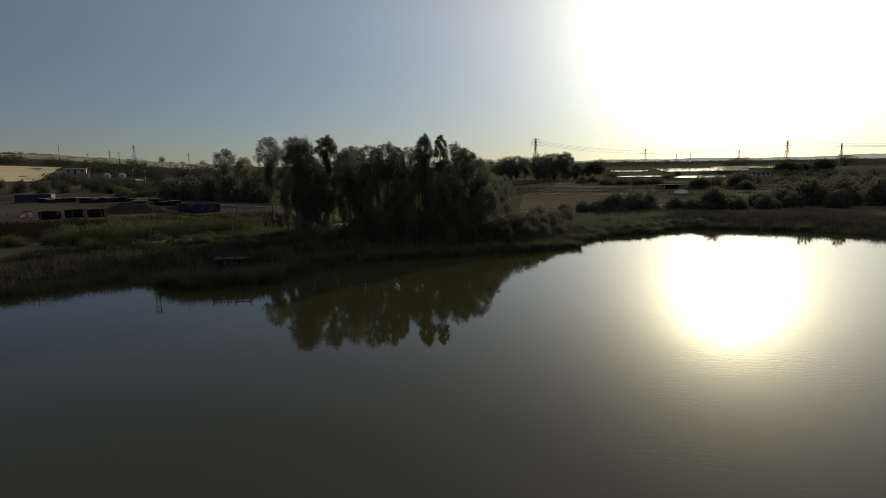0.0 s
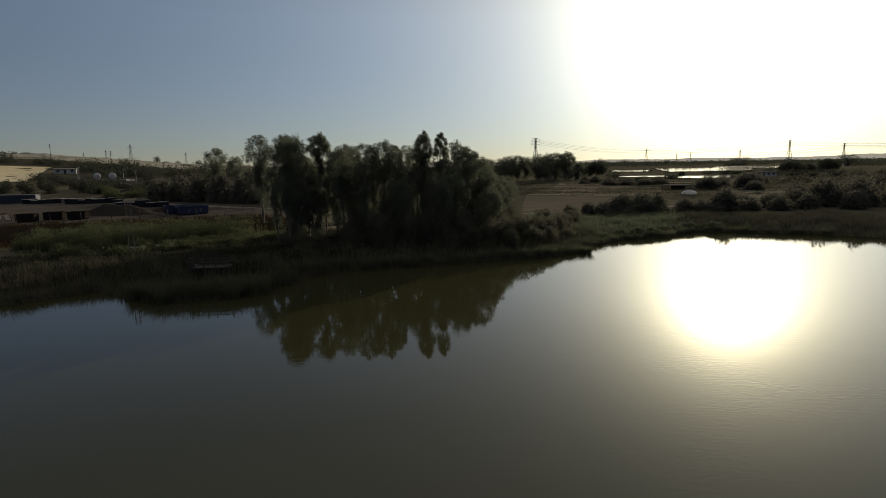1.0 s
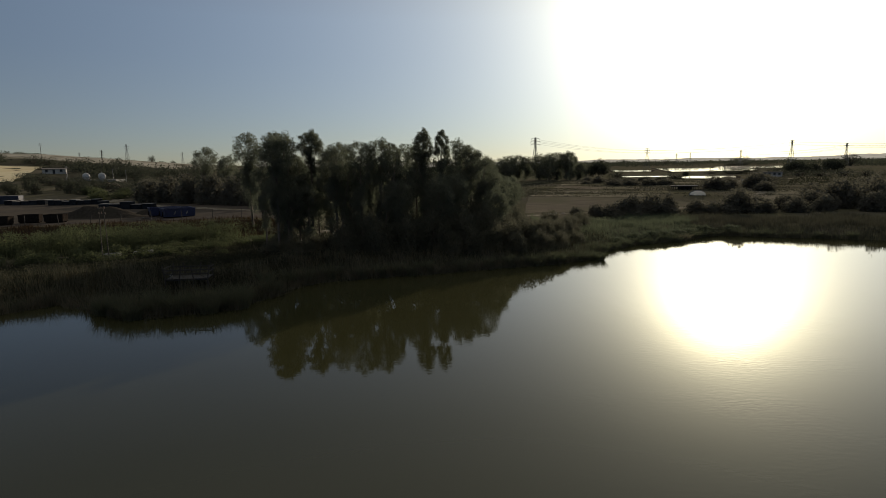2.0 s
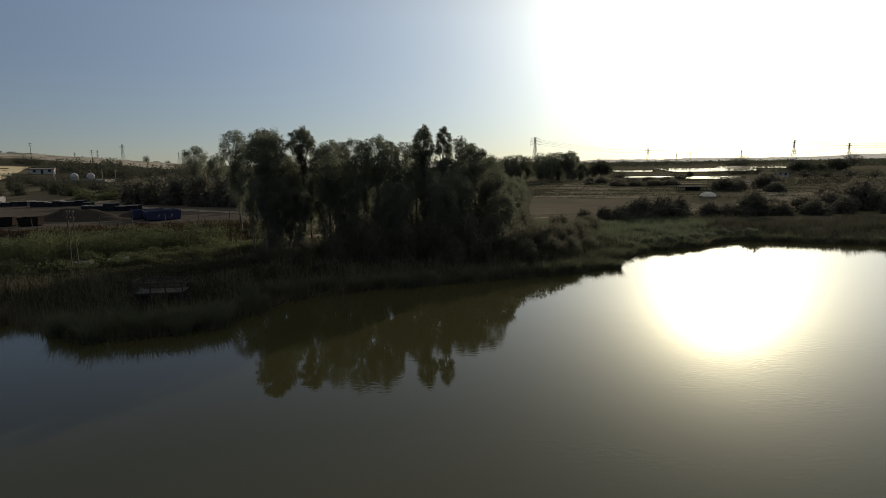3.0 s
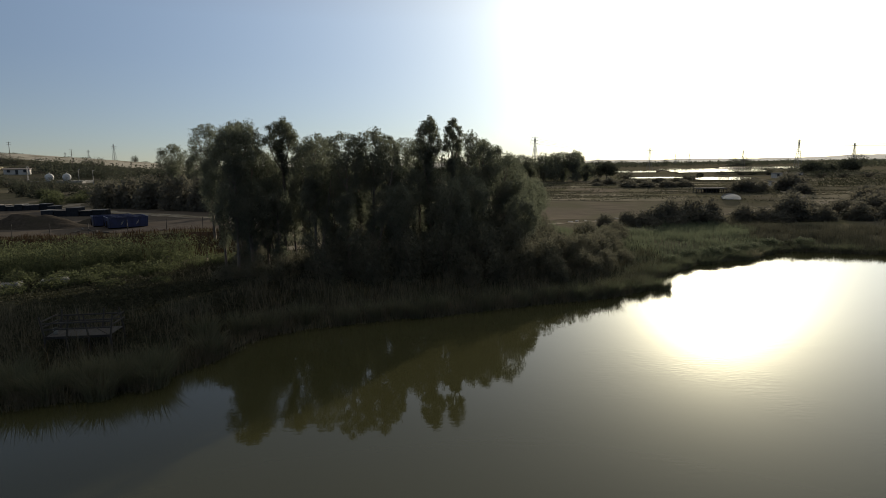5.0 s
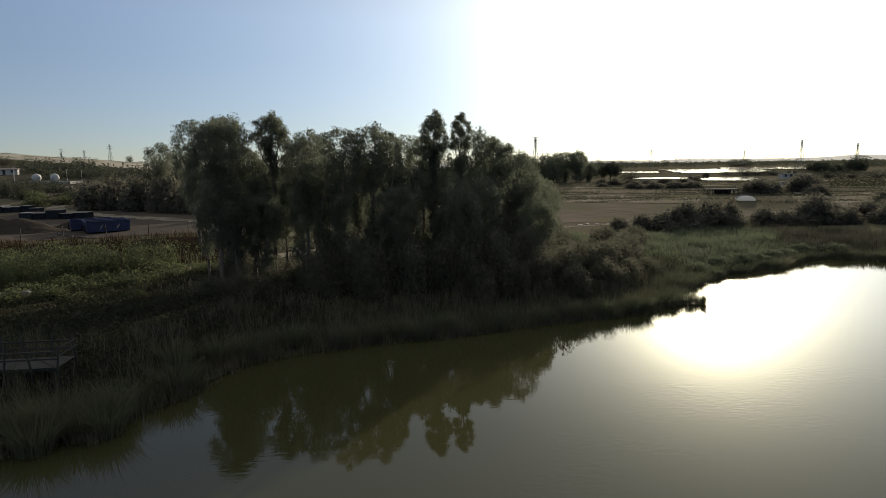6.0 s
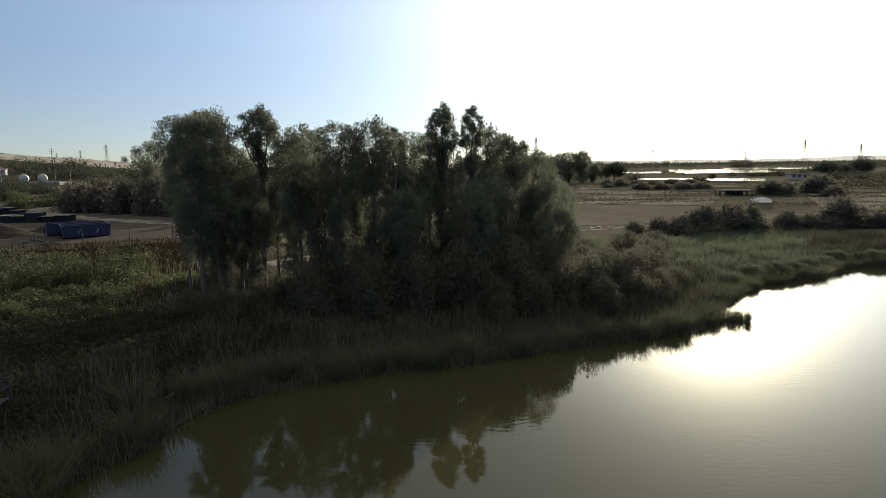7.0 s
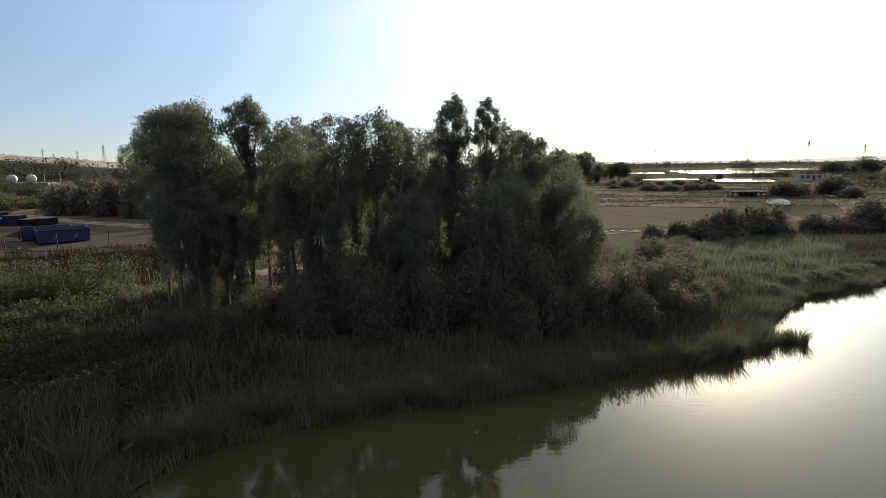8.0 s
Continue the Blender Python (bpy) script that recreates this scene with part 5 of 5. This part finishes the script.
def hill_scrub():
    rng = np.random.default_rng(78)
    pieces = []
    n = 1500
    y = rng.uniform(278, 425, n)
    u = rng.uniform(-0.80, -0.12, n)
    x = u * y
    keep = (waves(x, y, 40.0, 4.0) > -0.55) & ((y < 352) | (u < -0.70)) & ~((u < -0.58) & (y < 385)) & ~((x > -200) & (x < -160) & (y < 312))
    for px, py, pz in zip(x[keep], y[keep], land(x[keep], y[keep])):
        s = rng.uniform(1.6, 3.4)
        c = np.array([px, py, pz]) + rng.normal(size=(46, 3)) * np.array([s, s, s * 0.5]) + np.array([0, 0, s * 0.7])
        pieces.append(leaf_quads(rng, c, s * 0.42, s * 0.28, 0.0))
    for k in range(160):
        uu = rng.uniform(-0.85, -0.3)
        py = rng.uniform(640, 690)
        if rng.uniform() < 0.85 and uu > -0.64:
            continue
        px = uu * py
        s = rng.uniform(1.0, 2.6) if uu < -0.70 else rng.uniform(0.8, 2.0)
        c = np.array([px, py, ground_at(px, py)]) + rng.normal(size=(26, 3)) * np.array([s * 1.6, s, s * 0.4]) + np.array([0, 0, s * 0.5])
        pieces.append(leaf_quads(rng, c, s * 0.8, s * 0.5, 0.0))
    stuff("hill_scrub", pieces, M_PINE, "dark scrub on the hillside above the yard", "scrub")


hill_scrub()
for x, y, w, h in ((-296, 640, 9, 9), (-274, 640, 7, 4), (-252, 640, 9, 7)):
    bush("far", x, y, w, h, 30, 0.4)


def field_growth():
    """Dry tufts in lines and patches over the fields."""
    rng = np.random.default_rng(91)
    b = scatter(rng, 130000, 25, 190, 156, 300, lambda x, y: (x / y > 0.12) & (y + 0.28 * (x - 30) > 198) & (waves(x * 0.5, y * 2.4, 6.0, 1.0) + 0.6 * waves(x, y, 17.0, 3.0) + 0.35 * rng.normal(size=len(x)) > 0.3))
    ob = stuff("field_growth", [blades(rng, b, rng.uniform(0.15, 0.5, len(b)), 0.28, 1.2)], M_SEDGE, "dry weeds and stubble in lines over the fields", "weeds")


field_growth()


def crop_rows():
    rng = np.random.default_rng(79)
    pieces = []
    for k in range(26):
        f = np.linspace(0, 1, 90)
        x0, y0 = 141 + 1.5 * k, 244 + 2.1 * k
        x, y = x0 + f * 85, y0 - f * 17
        c = np.stack([x, y, land(x, y) + 0.35], axis=1) + rng.normal(size=(90, 3)) * np.array([0.5, 0.15, 0.12])
        pieces.append(leaf_quads(rng, c, 1.0, 0.5, 0.0))
    stuff("crop_rows", pieces, M_WEED, "low green crop planted in straight rows", "crop")


crop_rows()


# ---- tanks on the slope ----
def tank(x, y, top, r, length, turn):
    """A horizontal white tank with domed ends on two saddles over a plinth."""
    z0 = ground_at(x, y) - 0.2
    h = top - z0
    t = thing("storage_tank", x, y, z0, "white cylindrical storage tank on concrete saddles", "tank", "white tanks", turn)
    prof = [(-length / 2 - r * 0.35, 0.02)] + [(-length / 2 - r * 0.35 * math.cos(a), r * math.sin(a)) for a in (0.4, 0.8, 1.2)] + [(-length / 2, r), (length / 2, r)] + [(length / 2 + r * 0.35 * math.cos(a), r * math.sin(a)) for a in (1.2, 0.8, 0.4)] + [(length / 2 + r * 0.35, 0.02)]
    part("shell", raw_mesh("shell", *tube([(0, p, h - r) for p, _ in prof], [q for _, q in prof], 20), True), M_TANK, t)
    for p in (-length * 0.3, length * 0.3):
        part("saddle", box(r * 1.7, 0.5, h - r * 1.6, 0, p, 0, 0.03), M_CONCRETE, t)
        part("band", raw_mesh("band", *tube([(0, p - 0.08, h - r), (0, p + 0.08, h - r)], [r * 1.012, r * 1.012], 20)), M_STEEL, t)
    part("vent", raw_mesh("vent", *tube([(0, 0, h - 0.05), (0, 0, h + 0.45)], [0.14, 0.14], 8)), M_STEEL, t)


tank(-150.8, 271, 12.7, 1.5, 5.0, 30)
tank(-144.0, 271, 12.7, 1.5, 5.0, 30)
plinth = tagged(part("plinth", box(20, 8, 1.1, -146, 271, ground_at(-146, 271) - 0.7, 0.05), M_CONCRETE), "long concrete plinth beneath the white tanks", "plinth")
for x, y in ((-157, 268), (-137, 267), (-131, 266), (-160, 272)):
    p = thing("lamp_post", x, y, ground_at(x, y) - 0.1, "thin grey post beside the tanks", "post", "tank yard posts")
    part("pole", raw_mesh("pole", *tube([(0, 0, 0), (0, 0, 5.5)], [0.12, 0.09], 6)), M_STEEL, p)
    part("lamp_head", box(0.7, 0.3, 0.2, 0.25, 0, 5.5, 0.03), M_STEEL, p)


# ---- storage yard ----
def skip(x, y, turn, material, label, length=6.6, w=2.4, h=1.75, marks=True):
    """An open roll-off skip: thick ribbed sides, sloped ends, rim, rails below and a hook frame."""
    t = thing("skip_container", x, y, ground_at(x, y) + 0.06, label, "skip", "yard skips", turn)
    body = bmesh.new()
    lo = [(-length / 2 + 0.12, -w / 2), (length / 2 - 0.12, -w / 2), (length / 2 - 0.12, w / 2), (-length / 2 + 0.12, w / 2)]
    hi = [(-length / 2, -w / 2), (length / 2, -w / 2), (length / 2, w / 2), (-length / 2, w / 2)]
    k = 0.08
    rings = [[(a, b, 0.18) for a, b in lo], [(a, b, h) for a, b in hi], [(a - math.copysign(k, a), b - math.copysign(k, b), h) for a, b in hi], [(a - math.copysign(k, a), b - math.copysign(k, b), 0.28) for a, b in lo]]
    vs = [[body.verts.new(c) for c in r] for r in rings]
    for a, b in zip(vs, vs[1:]):
        for i in range(4):
            body.faces.new((a[i], a[(i + 1) % 4], b[(i + 1) % 4], b[i]))
    body.faces.new(vs[0][::-1])
    body.faces.new(vs[-1])
    bmesh.ops.recalc_face_normals(body, faces=body.faces[:])
    part("body", body, material, t)
    rim = bmesh.new()
    for yy in (-w / 2, w / 2):
        box(length + 0.1, 0.13, 0.13, 0, yy, h + 0.004, 0.015, rim)
    for xx in (-length / 2, length / 2):
        box(0.13, w - 0.14, 0.13, xx, 0, h + 0.004, 0.015, rim)
    part("rim", rim, material, t)
    for i in range(6):
        for s in (-1, 1):
            part("rib", box(0.10, 0.05, h - 0.24, -length / 2 + 0.3 + (length - 0.6) * i / 5, s * (w / 2 + 0.027), 0.22, 0.01), material, t)
    for yy in (-0.5, 0.5):
        part("rail", box(length - 0.2, 0.16, 0.17, 0, yy, 0.0, 0.01), M_RUST, t)
    part("hook_bar", raw_mesh("hook_bar", *bars([((-length / 2 - 0.15, -0.4, 0.2), (-length / 2 - 0.15, 0, 1.3)), ((-length / 2 - 0.15, 0.4, 0.2), (-length / 2 - 0.15, 0, 1.3))], 0.06)), M_RUST, t)
    if marks:
        for xx in (-length * 0.17, length * 0.22):
            bm = bmesh.new()
            for dx, zz, tilt in ((-0.14, 0.62, 0.35), (0.08, 0.85, 0.35)):
                mm = Matrix.Translation((xx + dx, -w / 2 - 0.012, zz + 0.2)) @ Matrix.Rotation(tilt, 4, "Y") @ Matrix.Diagonal((0.12, 0.012, 0.55, 1))
                bmesh.ops.create_cube(bm, size=1, matrix=mm)
            part("white_mark", bm, M_CONCRETE, t, "worn white painted slash")
    return t


skip(-53.6, 136.2, 37, M_BLUE, "blue steel roll-off skip with white marks, open top", 6.1)
skip(-55.2, 138.4, 37, M_BLUE, "blue steel roll-off skip beside its twin, open top", 6.1)
skip(-58.4, 140.2, 37, M_BLUE, "blue steel roll-off skip parked behind others", 6.1)
for x, y, tn in ((-82.2, 124.6, 8), (-79.0, 128.2, 15), (-74.2, 128.4, 5)):
    skip(x, y, tn, M_RUST, "low dark rusty skip on the yard", 3.6, 2.0, 1.5, False)


def mound(name, x, y, w, d, h, seed, label):
    n = 26
    s = np.linspace(-1, 1, n)
    U, V = np.meshgrid(s, s)
    X, Y = x + U * w / 2, y + V * d / 2
    r = np.sqrt(U ** 2 + V ** 2)
    Z = land(X, Y) - 0.1 + h * (1 - smooth_step(r, 0.1, 1.0)) * (0.85 + 0.25 * waves(X, Y, 1.6, seed)) + 0.12 * waves(X, Y, 0.5, seed) * (r < 0.95)
    i = np.arange(n * n).reshape(n, n)
    faces = np.stack([i[:-1, :-1], i[:-1, 1:], i[1:, 1:], i[1:, :-1]], axis=-1).reshape(-1, 4)
    ob = part(name, raw_mesh(name, np.stack([X, Y, Z], axis=-1).reshape(-1, 3), faces, True), M_MOUND)
    tagged(ob, label, "earth mound")


mound("earth_mound", -72, 139.0, 24, 10, 2.6, 1.0, "dark heap of dug earth on the yard edge")
mound("earth_mound", -63.5, 146.5, 12, 8, 1.6, 3.0, "low heap of dug earth near the skips")


def stack_row(x, y, length, d, h, turn, material, label, count, name="yard_stack"):
    """A long low row of stacked panels and pallets under a cover."""
    t = thing(name, x, y, ground_at(x, y) + 0.03, label, "stack", "yard stacks", turn)
    rng = np.random.default_rng(int(abs(x) * 10))
    for i in range(count):
        hh = h * rng.uniform(0.55, 1.0)
        part("crate", box(length / count - 0.15, d, hh, -length / 2 + length * (i + 0.5) / count, rng.uniform(-0.2, 0.2), 0, 0.03), material, t)
        part("pallet", box(length / count - 0.05, d + 0.1, 0.1, -length / 2 + length * (i + 0.5) / count, 0, hh + 0.004, 0.01), M_SHEET, t)
    return t


def long_container(x, y, w, d, h, turn, label):
    """A closed steel container with corrugated sides, corner posts and a flat lid."""
    t = thing("storage_container", x, y, ground_at(x, y), label, "container", "yard containers", turn)
    part("body", box(w, d, h, 0, 0, 0.12, 0.03), M_NAVY, t)
    for i in range(int(w / 0.6)):
        part("rib", box(0.26, 0.06, h - 0.4, -w / 2 + 0.4 + i * (w - 0.8) / (int(w / 0.6) - 1), -d / 2 - 0.03, 0.3, 0.012), M_NAVY, t)
    for sx in (-1, 1):
        for sy in (-1, 1):
            part("corner_post", box(0.18, 0.18, h + 0.12, sx * (w / 2 - 0.02), sy * (d / 2 - 0.02), 0, 0.01), M_NAVY, t)
    part("lid", box(w - 0.25, d - 0.25, 0.08, 0, 0, h + 0.125, 0.02), M_SHEET, t)


long_container(-132.5, 194.5, 11.2, 2.6, 2.5, 5, "long navy steel container on the yard")
stack_row(-121.5, 194, 6, 3, 1.5, 5, M_CONCRETE, "low stack of pale concrete panels", 3)
stack_row(-122, 191, 12, 4, 1.6, 2, M_BOARD, "dull sheet-covered stacks on the yard", 5)
stack_row(-104, 186, 16, 3, 1.6, 4, M_BOARD, "long low row of dark stacked panels", 8)
stack_row(-78, 163, 13, 3, 1.9, 4, M_BOARD, "row of dark stacked crates", 5)


def hoop_frame(x, y):
    t = thing("hoop_frame", x, y, ground_at(x, y), "round steel hoop frame with grey cover on the yard", "frame")
    a = np.linspace(0, np.pi, 13)
    for k in range(4):
        part("hoop", raw_mesh("hoop", *tube([(1.1 * math.cos(v), k * 0.5, 1.7 * math.sin(v)) for v in a], [0.05] * 13, 5)), M_RUST, t)
    b = np.linspace(0.25, np.pi - 0.25, 11)
    lid = np.array([[(1.07 * math.cos(v), k, 1.66 * math.sin(v)) for v in b] for k in (0.05, 1.45)]).reshape(-1, 3)
    part("cover", raw_mesh("cover", lid, [(i, i + 1, i + 12, i + 11) for i in range(10)], True), M_SHEET, t, "dull grey sheet cover")
    part("tie_bar", raw_mesh("tie_bar", *bars([((1.1 * math.cos(v), 0, 1.7 * math.sin(v)), (1.1 * math.cos(v), 1.5, 1.7 * math.sin(v))) for v in (0.5, 1.2, 1.9, 2.6)], 0.04)), M_RUST, t)


hoop_frame(-88.2, 125.5)

# fence along the yard's edge
rng = np.random.default_rng(4)
for k in range(16):
    x = -112 + 5.2 * k
    y = float(bank_line(x)) + 1.0 + 0.5 * math.sin(k)
    f = thing("fence_post", x, y, ground_at(x, y) - 0.2, "thin weathered fence post at the yard edge", "post", "yard fence posts", rng.uniform(0, 90))
    part("post", raw_mesh("post", *tube([(0, 0, 0), (rng.normal(0, 0.1), rng.normal(0, 0.1), 2.1)], [0.07, 0.055], 6)), M_WOOD, f)


# ---- jetty and small things on the bank ----
def jetty(x, y, z, w, d, turn):
    """A small fishing platform: deck boards on legs, leaning posts and two rails on three sides."""
    t = thing("fishing_platform", x, y, 0, "weathered wooden fishing platform with post-and-rail fence", "platform", "", turn)
    n = 16
    for i in range(n):
        part("deck_board", box(w / n - 0.02, d, 0.05, -w / 2 + w * (i + 0.5) / n, 0, z, 0.005), M_WOOD, t)
    for yy in (-d / 2 + 0.15, d / 2 - 0.15):
        part("joist", box(w, 0.1, 0.16, 0, yy, z - 0.165, 0.008), M_WOOD, t)
    tops = []
    for i in range(4):
        for yy in (-d / 2, d / 2):
            xx = -w / 2 + w * i / 3
            lean = 0.26 * math.sin(3.1 * i + yy)
            part("post", raw_mesh("post", *tube([(xx, yy, -0.8), (xx, yy, z), (xx + lean, yy, z + 1.5)], [0.075, 0.07, 0.055], 7)), M_WOOD, t)
    for zz in (0.55, 0.98):
        for yy in (-d / 2 - 0.08, d / 2 + 0.08):
            part("rail", box(w + 0.2, 0.06, 0.1, 0, yy, z + zz, 0.006), M_WOOD, t)
        for xx in (-w / 2 - 0.1, w / 2 + 0.1):
            part("rail", box(0.06, d + 0.1, 0.1, xx, 0, z + zz + 0.12, 0.006), M_WOOD, t)
    for side in (-1, 1):
        part("brace", raw_mesh("brace", *bars([((side * w / 2, -d / 2 - 0.1, z), (side * w / 6, -d / 2 - 0.1, z + 1.0))], 0.035)), M_WOOD, t)


jetty(-27.0, 76.3, 2.35, 4.4, 2.2, 5)
def bucket(x, y, z):
    t = thing("bucket", x, y, z, "small white plastic bucket standing on the platform", "bucket")
    part("pail", raw_mesh("pail", *tube([(0, 0, 0), (0, 0, 0.02), (0, 0, 0.34), (0, 0, 0.36)], [0.02, 0.13, 0.17, 0.18], 12), True), M_WHITE, t)
    a = np.linspace(0, np.pi, 9)
    part("handle", raw_mesh("handle", *tube([(0.18 * math.cos(v), 0, 0.34 + 0.15 * math.sin(v)) for v in a], [0.012] * 9, 5)), M_STEEL, t)


bucket(-28.7, 75.7, 2.405)
for x, y, w, tn in ((-46.6, 95.9, 3.4, 8), (-42.8, 98.4, 2.6, 22)):
    s = tagged(part("concrete_slab", box(w, 1.2, 0.55, 0, 0, 0, 0.06), M_CONCRETE, None, at=pose(x, y, ground_at(x, y) + 0.35, 3, -4, tn)), "pale broken concrete slab lying among weeds", "slab")
rng = np.random.default_rng(33)
for x, y in ((31.0, 161.0), (33.2, 161.4), (35.4, 161.0), (39.6, 166.6), (41.4, 165.9), (29.4, 160.2)):
    w = rng.uniform(0.5, 1.1)
    tagged(part("rubble_block", box(w, rng.uniform(0.4, 0.8), rng.uniform(0.25, 0.45), 0, 0, 0, 0.07), M_CONCRETE, None, at=pose(x, y, ground_at(x, y) - 0.08, rng.uniform(-8, 8), rng.uniform(-8, 8), rng.uniform(0, 180))), "pale rubble block lying beside the field track", "rubble")


def fallen_timber(x, y, length, turn):
    """A weathered round timber lying on the yard, with a short broken branch."""
    t = thing("fallen_timber", x, y, ground_at(x, y) + 0.12, "weathered round timber lying on packed earth", "timber", "yard timbers", turn)
    part("log", raw_mesh("log", *tube([(-length / 2, 0, 0), (0, 0.05, 0.05), (length / 2, 0, 0.02)], [0.11, 0.1, 0.07], 7), True), M_POLE, t)
    part("branch", raw_mesh("branch", *tube([(0.2 * length, 0, 0.05), (0.3 * length, 0.25, 0.3)], [0.05, 0.02], 5), True), M_POLE, t)


for x, y, length, turn in ((-60.0, 134.0, 4.2, 125), (-57.4, 131.6, 3.4, 140), (-55.0, 129.2, 3.8, 118), (-53.2, 127.6, 3.0, 150), (-58.6, 129.8, 2.6, 100)):
    fallen_timber(x, y, length, turn)
